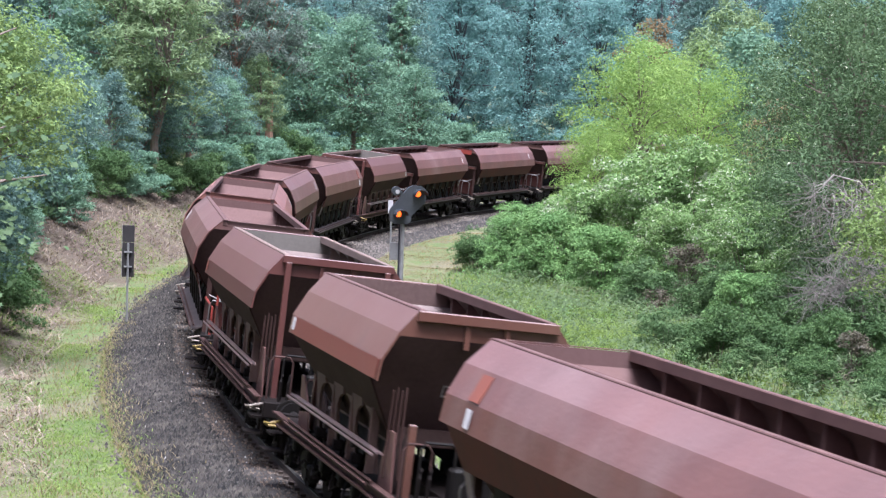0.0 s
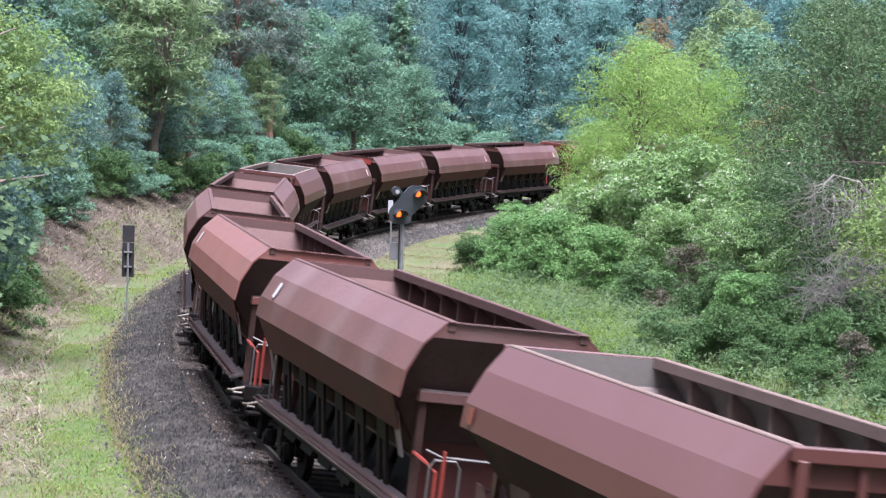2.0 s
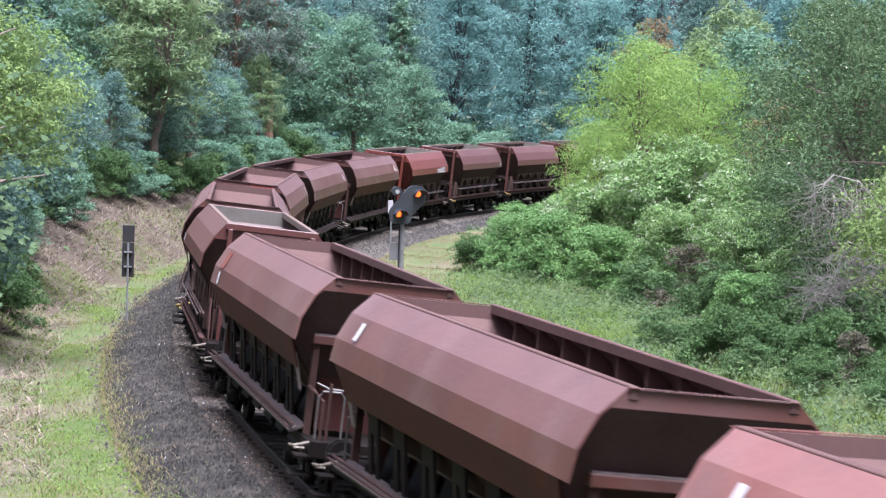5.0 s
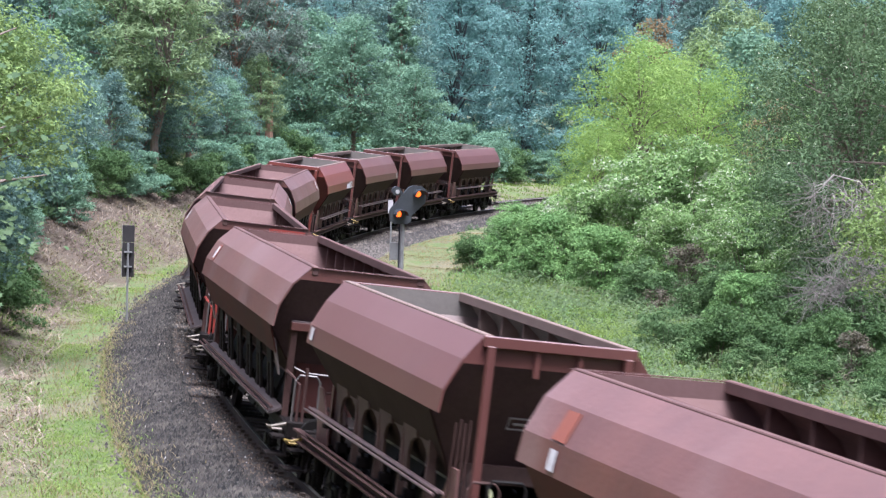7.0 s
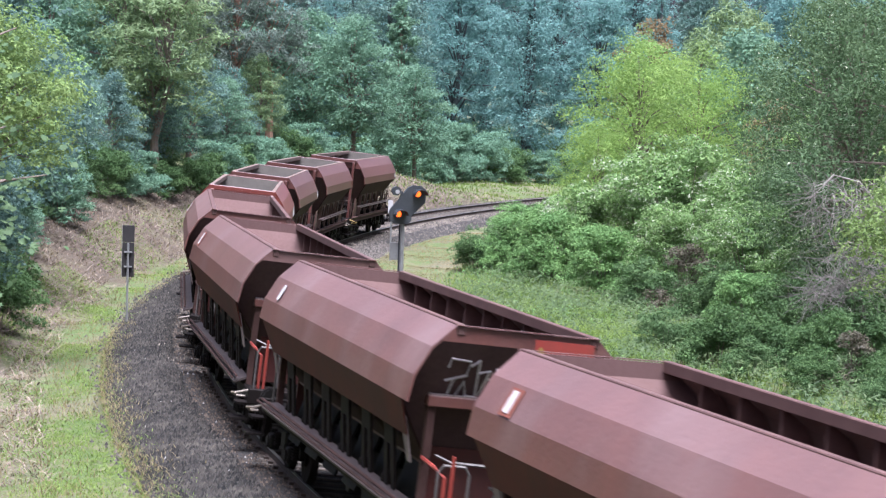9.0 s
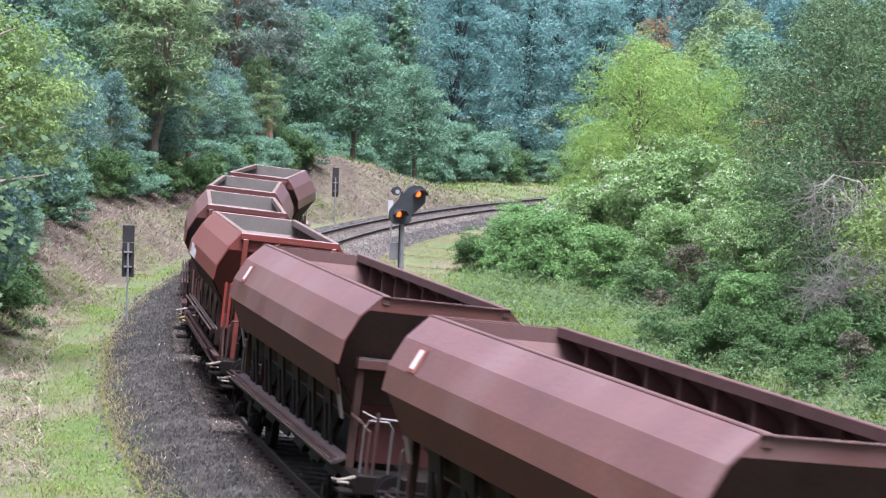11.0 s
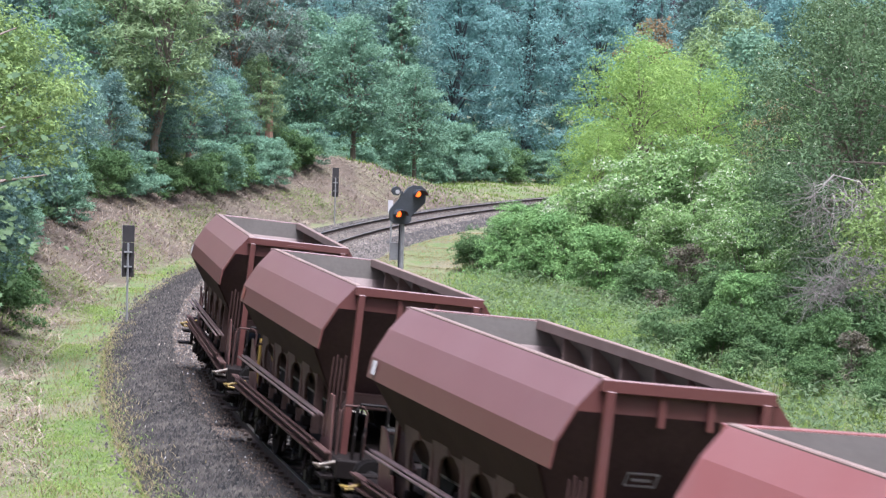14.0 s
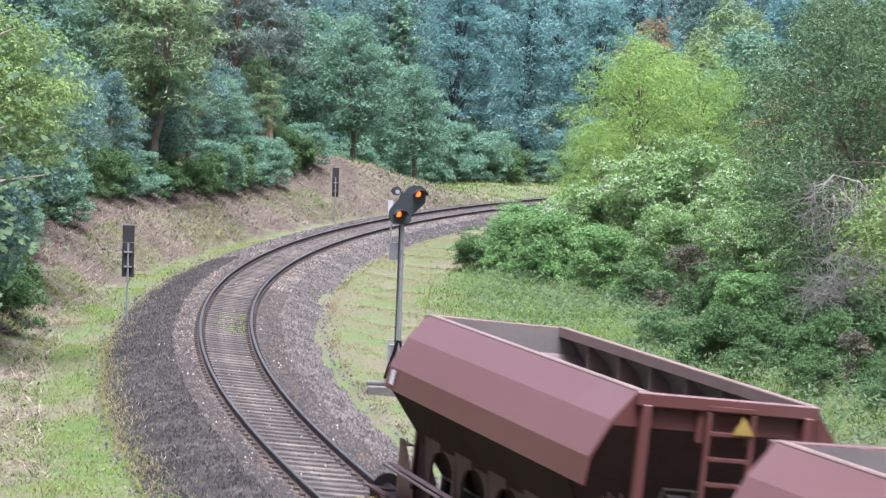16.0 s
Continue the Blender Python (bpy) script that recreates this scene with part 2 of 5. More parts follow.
AMBER = glow("lit_amber_lens", (1.0, 0.11, 0.006), 0.95)
LENS = mat("unlit_lens_glass", (0.25, 0.25, 0.24), (0.35, 0.34, 0.33), 6, 30, 0.15, 0.0, 0.0)


def ground_material():
    """Green verge, straw and bare brown litter, told apart by noise and by the bank's steepness."""
    m = bpy.data.materials.new("verge_ground")
    m.use_nodes = True
    N, K = m.node_tree.nodes, m.node_tree.links
    bs = N["Principled BSDF"]
    co = N.new("ShaderNodeTexCoord")

    def noise_at(scale, detail=5):
        n = N.new("ShaderNodeTexNoise")
        n.inputs["Scale"].default_value, n.inputs["Detail"].default_value = scale, detail
        K.new(co.outputs["Object"], n.inputs["Vector"])
        return n.outputs["Fac"]

    def mixed(fac, a, b, lo, hi):
        r = N.new("ShaderNodeMapRange")
        r.inputs["From Min"].default_value, r.inputs["From Max"].default_value = lo, hi
        K.new(fac, r.inputs["Value"])
        x = N.new("ShaderNodeMix")
        x.data_type = "RGBA"
        for key, v in (("A", a), ("B", b)):
            if isinstance(v, tuple):
                x.inputs[key].default_value = (*v, 1)
            else:
                K.new(v, x.inputs[key])
        K.new(r.outputs["Result"], x.inputs["Factor"])
        return x.outputs["Result"]

    fine = noise_at(16, 8)
    green = mixed(fine, (0.046, 0.080, 0.016), (0.092, 0.128, 0.032), 0.35, 0.65)
    straw = mixed(fine, (0.072, 0.066, 0.032), (0.136, 0.122, 0.068), 0.35, 0.65)
    litter = mixed(fine, (0.036, 0.026, 0.017), (0.108, 0.080, 0.053), 0.35, 0.65)
    flat = mixed(noise_at(2.6, 8), mixed(noise_at(0.5), green, straw, 0.44, 0.60), straw, 0.50, 0.64)
    geo = N.new("ShaderNodeNewGeometry")
    sep = N.new("ShaderNodeSeparateXYZ")
    K.new(geo.outputs["True Normal"], sep.inputs["Vector"])
    bank = mixed(noise_at(2.2, 8), mixed(noise_at(0.4), litter, straw, 0.48, 0.6), litter, 0.45, 0.6)
    col = mixed(sep.outputs["Z"], bank, flat, 0.93, 0.985)
    K.new(col, bs.inputs["Base Color"])
    bs.inputs["Roughness"].default_value = 0.95
    bp = N.new("ShaderNodeBump")
    bp.inputs["Strength"].default_value, bp.inputs["Distance"].default_value = 0.8, 0.08
    K.new(noise_at(14, 6), bp.inputs["Height"])
    K.new(bp.outputs["Normal"], bs.inputs["Normal"])
    return m


GROUND = ground_material()

# ------------------------------------------------------------------ the line of the track
STEP = 0.5
SS = np.arange(-340, 260.01, STEP)
KK = np.interp(SS, [-110, -80, -50, -20, 200, 240], [0, -0.0006, -0.0027, -0.00488, -0.00477, 0])
I0 = int(round(340 / STEP))
HH = np.concatenate([[0], np.cumsum((KK[1:] + KK[:-1]) / 2 * STEP)])
HH = HH - HH[I0] + 1.6386
TX = np.concatenate([[0], np.cumsum((np.cos(HH[1:]) + np.cos(HH[:-1])) / 2 * STEP)])
TY = np.concatenate([[0], np.cumsum((np.sin(HH[1:]) + np.sin(HH[:-1])) / 2 * STEP)])
TX, TY = TX - TX[I0] - 6.643, TY - TY[I0] + 77.899
CANT = 0.1397 / 1.5


def cant_at(s):
    return float(np.interp(s, [-130, -40], [0, CANT]))


def rail_pose(s):
    """Frame on the track's centre line at rail level: x along it away from the camera, y to the outer side, leaning with the cant."""
    x, y, h = (float(np.interp(s, SS, a)) for a in (TX, TY, HH))
    m = Matrix.Rotation(h, 4, "Z") @ Matrix.Rotation(cant_at(s), 4, "X")
    return Matrix.Translation((x, y, 0)) @ m


def spot(s, o, z=0.0):
    """World point at chainage s, o metres to the outer side, at true height z."""
    x, y, h = (float(np.interp(s, SS, a)) for a in (TX, TY, HH))
    return Vector((x - math.sin(h) * o, y + math.cos(h) * o, z))


def chainage(x, y):
    """Chainage and offset of points of the plan."""
    x, y = np.atleast_1d(x), np.atleast_1d(y)
    s, o = np.zeros(len(x)), np.zeros(len(x))
    for a in range(0, len(x), 2000):
        d = (x[a:a + 2000, None] - TX[None]) ** 2 + (y[a:a + 2000, None] - TY[None]) ** 2
        i = d.argmin(1)
        s[a:a + 2000] = SS[i]
        o[a:a + 2000] = -(x[a:a + 2000] - TX[i]) * np.sin(HH[i]) + (y[a:a + 2000] - TY[i]) * np.cos(HH[i])
    return s, o


def relief(x, y):
    """Small bumps of the ground."""
    return (0.10 * np.sin(0.7 * x + 0.9 * np.sin(0.5 * y)) + 0.08 * np.sin(0.9 * y + 1.7 * np.sin(0.4 * x)) + 0.05 * np.sin(2.1 * x + 1.3 * y))


def ground_z(x, y):
    s, o = chainage(x, y)
    x, y = np.atleast_1d(x), np.atleast_1d(y)
    foot = np.interp(s, [-30, 0, 30], [6.2, 6.0, 4.6])
    amp = np.interp(s, [-90, -60, -25, 0, 60, 76, 84, 97, 130], [0.1, 0.1, 0.75, 1.0, 1.0, 1.3, 1.0, 0.25, 0.2])
    up = np.clip(o - foot, 0, 5.0) * 0.50 + np.clip(o - foot - 5.0, 0, 30) * 0.12
    z = -0.55 + amp * up
    right = np.clip(-o - 9, 0, 60) * 0.03
    z = np.where(o < 0, -0.60 + right, z)
    z = z + np.clip(np.abs(o) - 3.4, 0, 1.5) / 1.5 * relief(x, y) * 0.8
    far = np.clip(y - 205, 0, 400) * 0.03
    return np.where(np.abs(o) < 2.9, -0.75, z + far)


# ------------------------------------------------------------------ mesh helpers
def link(name, bm, material, parent=None, label="", smooth=False):
    me = bpy.data.meshes.new(name)
    bmesh.ops.recalc_face_normals(bm, faces=bm.faces)
    bm.to_mesh(me)
    bm.free()
    for mm in (material if isinstance(material, (list, tuple)) else [material]):
        me.materials.append(mm)
    if smooth:
        me.shade_smooth()
    ob = new(name, me)
    if parent is not None:
        ob.parent = parent
    if label:
        ob["label"] = label
    return ob


def part(name, bm, material, parent, label="", smooth=False):
    return link(name, bm, material, parent, label, smooth)


def pydata(name, verts, faces, mats, parent=None, index=None):
    me = bpy.data.meshes.new(name)
    me.from_pydata(verts, [], faces)
    for mm in mats:
        me.materials.append(mm)
    if index is not None:
        me.polygons.foreach_set("material_index", index)
    me.update()
    ob = new(name, me)
    if parent is not None:
        ob.parent = parent
    return ob


def box(bm, x0, x1, y0, y1, z0, z1, bevel=0.0):
    vs = bmesh.ops.create_cube(bm, size=1.0, matrix=Matrix.Translation(((x0 + x1) / 2, (y0 + y1) / 2, (z0 + z1) / 2)) @ Matrix.Diagonal((x1 - x0, y1 - y0, z1 - z0, 1)))["verts"]
    if bevel:
        es = {e for v in vs for e in v.link_edges}
        bmesh.ops.bevel(bm, geom=list(es), offset=bevel, segments=1, affect="EDGES")
    return bm


def boxed(*args, **kw):
    return box(bmesh.new(), *args, **kw)


def plate(bm, pts, thick):
    """A flat panel with thickness, laid to the back of the polygon's face."""
    pts = [Vector(p) for p in pts]
    n = (pts[1] - pts[0]).cross(pts[2] - pts[0]).normalized() * thick
    a = [bm.verts.new(p) for p in pts]
    b = [bm.verts.new(p - n) for p in pts]
    bm.faces.new(a)
    bm.faces.new(b[::-1])
    for i in range(len(a)):
        j = (i + 1) % len(a)
        bm.faces.new((a[j], a[i], b[i], b[j]))
    return bm


def tube(bm, pts, r, sides=6):
    """A round bar along points."""
    pts = [Vector(p) for p in pts]
    rings = []
    for i, p in enumerate(pts):
        d = (pts[min(i + 1, len(pts) - 1)] - pts[max(i - 1, 0)]).normalized()
        u = d.orthogonal().normalized()
        if abs(d.z) < 0.9:
            u = d.cross(Vector((0, 0, 1))).normalized()
        w = d.cross(u)
        rad = r[i] if isinstance(r, (list, tuple)) else r
        rings.append([bm.verts.new(p + (u * math.cos(a) + w * math.sin(a)) * rad) for a in [2 * math.pi * k / sides for k in range(sides)]])
    for a, b in zip(rings, rings[1:]):
        for k in range(sides):
            bm.faces.new((a[k], a[(k + 1) % sides], b[(k + 1) % sides], b[k]))
    bm.faces.new(rings[0][::-1])
    bm.faces.new(rings[-1])
    return bm


def disc(bm, x, y, z, r, w, axis="Y", sides=20, r2=None):
    turn = Matrix.Rotation(radians(90), 4, "X") if axis == "Y" else Matrix.Rotation(radians(90), 4, "Y") if axis == "X" else Matrix()
    bmesh.ops.create_cone(bm, cap_ends=True, segments=sides, radius1=r, radius2=r if r2 is None else r2, depth=w, matrix=Matrix.Translation((x, y, z)) @ turn)
    return bm

# ------------------------------------------------------------------ ground
def build_ground():
    def axis(lo, hi, step, far_lo, far_hi):
        a = list(np.arange(lo, hi + 0.01, step))
        d, x = step, lo
        left = []
        while x > far_lo:
            d *= 1.35
            x -= d
            left.append(x)
        d, x = step, a[-1]
        while x < far_hi:
            d *= 1.35
            x += d
            a.append(x)
        return np.array(left[::-1] + a)
    xs, ys = axis(-36, 30, 0.6, -2500, 2500), axis(8, 215, 0.9, -1500, 3500)
    gx, gy = np.meshgrid(xs, ys)
    z = ground_z(gx.ravel(), gy.ravel())
    verts = np.column_stack([gx.ravel(), gy.ravel(), z])
    nx, ny = len(xs), len(ys)
    i = (np.arange(ny - 1)[:, None] * nx + np.arange(nx - 1)[None]).ravel()
    faces = np.column_stack([i, i + 1, i + nx + 1, i + nx])
    ob = pydata("ground", verts.tolist(), faces.tolist(), [GROUND])
    ob.data.shade_smooth()
    return tagged(ob, "grassy cutting floor and brown littered bank", "ground", kind="structure")


build_ground()


def swept(name, profile, s0, s1, step, mats, closed=True, index=None, parent=None):
    """A profile (offset, height over the rails' plane) carried along the track."""
    verts, faces, mi = [], [], []
    stations = np.arange(s0, s1 + 0.01, step)
    n = len(profile)
    for s in stations:
        m = rail_pose(s)
        verts += [tuple(m @ Vector((0, o, z))) for o, z in profile]
    segs = n if closed else n - 1
    for a in range(len(stations) - 1):
        for k in range(segs):
            j = (k + 1) % n
            faces.append((a * n + k, a * n + j, (a + 1) * n + j, (a + 1) * n + k))
            mi.append(index[k] if index else 0)
    if closed:
        faces += [tuple(range(n)), tuple(range((len(stations) - 1) * n, len(stations) * n))[::-1]]
        mi += [0, 0]
    return pydata(name, verts, faces, mats, parent, mi)


bed = swept("ballast_bed", [(-3.15, -0.95), (-3.05, -0.52), (-2.5, -0.40), (-1.75, -0.19), (-1.3, -0.15), (-1.05, -0.15), (-0.9, -0.19), (0, -0.20), (0.9, -0.19), (1.05, -0.15), (1.3, -0.15), (1.75, -0.19), (2.5, -0.42), (3.1, -0.72), (3.2, -1.1)],
            -130, 250, 1.0, [BALLAST], closed=False)
tagged(bed, "grey and rusty crushed-stone ballast bed under the track", "track bed", kind="structure")


def build_rail(name, o):
    pr = [(-0.072, -0.172), (-0.070, -0.158), (-0.012, -0.135), (-0.010, -0.050), (-0.035, -0.038), (-0.036, -0.010), (-0.026, 0.0),
          (0.026, 0.0), (0.036, -0.010), (0.035, -0.038), (0.010, -0.050), (0.012, -0.135), (0.070, -0.158), (0.072, -0.172)]
    ix = [0] * 14
    ix[5] = ix[6] = ix[7] = 1
    ob = swept(name, [(o + a, b) for a, b in pr], -130, 250, 1.0, [RAILWEB, RAILHEAD], index=ix)
    return tagged(ob, "steel rail with shiny running head on sleepers", "rail", "rails of the track", "structure")


build_rail("rail_outer", 0.7535)
build_rail("rail_inner", -0.7535)


# ------------------------------------------------------------------ wagons
def strip(bm, prof, x0, x1, thick, side):
    """A folded side sheet of constant section; faces towards the inside take the second material."""
    pts = [Vector((0, y * side, z)) for y, z in prof]
    inner = []
    for i, p in enumerate(pts):
        d = (pts[min(i + 1, len(pts) - 1)] - pts[max(i - 1, 0)]).normalized()
        n = Vector((0, -d.z, d.y))
        if n.y * side > 0:
            n = -n
        inner.append(p + n * thick)
    rows = []
    for x in (x0, x1):
        rows.append(([bm.verts.new((x, p.y, p.z)) for p in pts], [bm.verts.new((x, p.y, p.z)) for p in inner]))
    (a, ai), (b, bi) = rows
    for k in range(len(pts) - 1):
        bm.faces.new((a[k], a[k + 1], b[k + 1], b[k]))
        bm.faces.new((ai[k], bi[k], bi[k + 1], ai[k + 1])).material_index = 1
        bm.faces.new((a[k], ai[k], ai[k + 1], a[k + 1]))
        bm.faces.new((b[k], b[k + 1], bi[k + 1], bi[k]))
    bm.faces.new((a[0], b[0], bi[0], ai[0]))
    bm.faces.new((a[-1], ai[-1], bi[-1], b[-1]))
    return bm


def lined(bm, pts, thick):
    plate(bm, pts, thick)
    bm.faces.ensure_lookup_table()
    bm.faces[-len(pts) - 1].material_index = 1
    return bm


def build_bogie(wagon, x):
    bogie = new("bogie")
    bogie.parent, bogie.location = wagon, (x, 0, 0)
    for side in (1, -1):
        bm = bmesh.new()
        y = 1.02 * side
        pts = [(-1.35, y, 0.62), (-1.1, y, 0.72), (-0.45, y, 0.72), (-0.3, y, 0.40), (0.3, y, 0.40), (0.45, y, 0.72), (1.1, y, 0.72), (1.35, y, 0.62),
               (1.30, y, 0.48), (0.55, y, 0.56), (0.36, y, 0.24), (-0.36, y, 0.24), (-0.55, y, 0.56), (-1.30, y, 0.48)]
        plate(bm, pts if side > 0 else pts[::-1], 0.12)
        part("side_frame", bm, BLACK, bogie)
        for dx in (-0.9, 0.9):
            bm = boxed(dx - 0.15, dx + 0.15, *sorted((y - 0.02 * side, y + 0.17 * side)), 0.33, 0.62, bevel=0.03)
            disc(bm, dx, y + 0.18 * side, 0.46, 0.11, 0.06)
            part("axle_box", bm, BLACK, bogie)
            for k in (-0.21, 0.21):
                bm = tube(bmesh.new(), [(dx + k, y + 0.04 * side, 0.42 + j * 0.025) for j in range(11)], [0.085 if j % 2 else 0.06 for j in range(11)], 8)
                part("spring", bm, GRIME, bogie)
    part("bolster", boxed(-0.22, 0.22, -1.1, 1.1, 0.45, 0.80, bevel=0.03), BLACK, bogie)
    for dx in (-0.9, 0.9):
        bm = bmesh.new()
        disc(bm, 0, 0, 0, 0.08, 1.9, "Y", 10)
        for side in (1, -1):
            disc(bm, 0, 0.755 * side, 0, 0.46, 0.115, "Y", 24)
            disc(bm, 0, 0.690 * side, 0, 0.49, 0.022, "Y", 24)
            disc(bm, 0, 0.83 * side, 0, 0.17, 0.06, "Y", 12)
        ws = part("wheelset", bm, [GRIME], bogie)
        ws.location = (dx, 0, 0.463)
    return bogie


# half the hopper's length and half the length over buffers, kind by kind
HALF = {"A": (6.03, 15.13 / 2), "B": (4.40, 12.54 / 2), "C": (3.52, 5.85)}


def build_wagon(kind):
    """Both kinds share the folded octagonal hopper; A is the long rusty one, B the short one with end posts and grey lining, C a still shorter B."""
    long = kind == "A"
    hl, hp = HALF[kind]
    prof = [(1.02, 3.80), (1.34, 3.48), (1.55, 3.07), (1.61, 2.70)] if long else [(1.05, 3.80), (1.31, 3.47), (1.53, 3.05), (1.57, 2.74)]
    paint, lining = (PAINT_A, LINING_A) if long else (PAINT_B, LINING_B)
    rim_z, fold_z, yb, zb = prof[0][1], 3.57 if long else 3.42, 0.95, 1.72
    hb = hl - (1.15 if long else 1.25)
    yf = float(np.interp(fold_z, [p[1] for p in prof[::-1]], [p[0] for p in prof[::-1]]))
    w = new("hopper_wagon")
    skin = []

    def p(name, bm, m, label="", smooth=False):
        return part(name, bm, m, w, label, smooth)

    for side in (1, -1):
        skin.append(p("side_wall", strip(bmesh.new(), prof, -hl, hl, 0.03, side), [paint, lining]))
        a, b = (prof[-1][0] * side, prof[-1][1]), (yb * side, zb)
        quad = [(-hl + 0.45, *a), (hl - 0.45, *a), (hb, *b), (-hb, *b)]
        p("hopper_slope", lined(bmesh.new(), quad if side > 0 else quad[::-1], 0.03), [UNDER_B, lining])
        if long:
            quad = [(-hl + 0.35, *a), (hl - 0.35, *a), (hl - 0.62, 1.40 * side, 2.16), (-hl + 0.62, 1.40 * side, 2.16)]
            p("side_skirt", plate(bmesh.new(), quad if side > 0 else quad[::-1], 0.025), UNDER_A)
    for e in (1, -1):
        quad = [(hl * e, -prof[0][0] + 0.02, rim_z - 0.01), (hl * e, prof[0][0] - 0.02, rim_z - 0.01), (hl * e, yf - 0.02, fold_z), (hl * e, -yf + 0.02, fold_z)]
        skin.append(p("end_wall", lined(bmesh.new(), quad if e < 0 else quad[::-1], 0.03), [paint, LINING_RED if long else lining]))

        def xe(z):
            return (hb + (hl - hb) * (z - zb) / (fold_z - zb)) * e
        ring = [(yf, fold_z)] + [q for q in prof if q[1] < fold_z - 0.02 and (long or q[1] < 3.4)] + [(yb, zb)]
        poly = [(xe(z), (y - 0.02), z) for y, z in ring] + [(xe(z), -(y - 0.02), z) for y, z in ring[::-1]]
        p("end_slope", lined(bmesh.new(), poly if e < 0 else poly[::-1], 0.03), [SOOT_SHADE, LINING_RED if long else LINING_END])
    p("hopper_floor", boxed(-hb, hb, -yb, yb, zb - 0.04, zb), LINING_A if long else LINING_B)
    # saddle ridge and cross ties inside
    bm = bmesh.new()
    for y in (0.55, -0.55):
        plate(bm, [(-hb, y, zb), (hb, y, zb), (hb, 0, zb + 0.75), (-hb, 0, zb + 0.75)], 0.02)
    p("saddle", bm, LINING_A if long else LINING_B)
    # top rim
    ry, t = prof[0][0], 0.05 if long else 0.07
    for side in (1, -1):
        y0, y1 = sorted(((ry - 0.12) * side, (ry - 0.004) * side))
        p("top_rim", boxed(-hl - 0.02, hl + 0.02, y0, y1, rim_z - 0.13, rim_z + 0.025, bevel=0.012), RIM_A if long else RIM_B)
    for e in (1, -1):
        x0, x1 = sorted(((hl + 0.002) * e, (hl + (0.05 if long else 0.11)) * e))
        h = 0.05 if long else 0.19
        skin.append(p("end_rim", boxed(x0, x1, -ry - 0.02, ry + 0.02, rim_z - h + 0.05, rim_z + 0.012, bevel=0.012), paint))
    n = 9 if long else 6
    for side in (1, -1):
        for k in range(n):
            x = -hl + (k + 1) * 2 * hl / (n + 1)
            # web plate with an upright inner edge
            web = [(ry - 0.05, rim_z - 0.10), (ry - 0.05, 2.95), (prof[2][0] - 0.05, 2.95), (prof[2][0] - 0.05, prof[2][1]), (prof[1][0] - 0.05, prof[1][1])]
            lean = 0.10 if (k % 2 and not long) else 0
            bm = plate(bmesh.new(), [(x + lean * (z - 2.95), y * side, z) for y, z in web], 0.055)
            p("inner_rib", bm, RIM_A if long else RIM_B)
    # ends
    for e in (1, -1):
        if long:
            for y in (-1.14, 1.14):
                x = (hl - 0.45) * e
                p("portal_post", boxed(x - 0.06, x + 0.06, y - 0.06, y + 0.06, 1.05, 2.63, bevel=0.01), RUSTBROWN)
            x = (hl - 0.45) * e
            skin.append(p("portal_beam", boxed(x - 0.12, x + 0.12, -1.22, 1.22, 2.62, 2.78, bevel=0.015), paint))
            p("beam_cap", boxed(x - 0.11, x + 0.11, -1.20, 1.20, 2.783, 2.80), DUSTPALE, "dust-whitened upper edge")
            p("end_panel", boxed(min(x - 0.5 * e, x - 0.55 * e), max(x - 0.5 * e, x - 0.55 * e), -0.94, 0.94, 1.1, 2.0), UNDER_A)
            for side in (1, -1):
                xq = (hl - 0.75) * e
                q = [(xq - 0.16, 1.46 * side, 2.42), (xq + 0.16, 1.46 * side, 2.42), (xq + 0.10, 1.30 * side, 1.78), (xq - 0.10, 1.30 * side, 1.78)]
                p("corner_gusset", plate(bmesh.new(), q if side > 0 else q[::-1], 0.03), DUSTPALE, "dust-whitened gusset plate")
                p("cross_rail", tube(bmesh.new(), [((hl + 0.2) * e, 1.16 * side, 2.02), ((hl + 0.24) * e, 0.95 * side, 1.94), ((hl + 0.24) * e, 0.1 * side, 1.92)], 0.022), STEELPIPE)
        else:
            for y in (-0.955, 0.955):
                bm = bmesh.new()
                xa = (hl + 0.06) * e
                box(bm, min(xa - 0.06, xa + 0.06), max(xa - 0.06, xa + 0.06), y - 0.055, y + 0.055, 1.02, 2.15 if kind == "C" else rim_z - 0.12, bevel=0.01)
                skin.append(p("corner_post", bm, paint))
                bm = bmesh.new()
                tri = [((hl + 0.03) * e, y, 2.05), ((hl + 0.03) * e, y, 1.05), ((hl - 0.75) * e, y, 1.05), ((hl - 0.95) * e, y, 1.55)]
                plate(bm, tri, 0.04)
                p("gusset", bm, DUSTPLATE)
            for y in (-0.30, 0.30):
                x0, x1 = sorted(((hl + 0.003) * e, (hl + 0.07) * e))
                skin.append(p("end_rib", boxed(x0, x1, y - 0.04, y + 0.04, 3.30, rim_z - 0.13, bevel=0.008), paint))
            x0, x1 = sorted(((hb + 0.15) * e, (hb + 0.28) * e))
            p("end_crossbeam", boxed(x0, x1, -0.90, 0.90, 1.72, 1.98, bevel=0.015), DUSTPLATE)
            x = (hl - 0.12) * e
            for k in range(4):
                y = -(1.06 + 0.065 * k) * e
                p("lever", tube(bmesh.new(), [(x - 0.04 * k * e, y, 1.30), (x, y, 2.66 - 0.05 * (k % 2))], 0.018), RUSTBROWN)
            x = (hl + 0.42) * e
            p("brake_box", boxed(x - 0.16, x + 0.16, -0.42, 0.42, 1.09, 1.62, bevel=0.04), BLACK, "black steel brake box")
            for y in (-0.62, 0.62):
                p("platform_rail", tube(bmesh.new(), [(x, y - 0.26, 1.09), (x, y - 0.26, 1.86), (x, y - 0.20, 1.95), (x, y + 0.20, 1.95), (x, y + 0.26, 1.86), (x, y + 0.26, 1.09)], 0.024), BLACK)
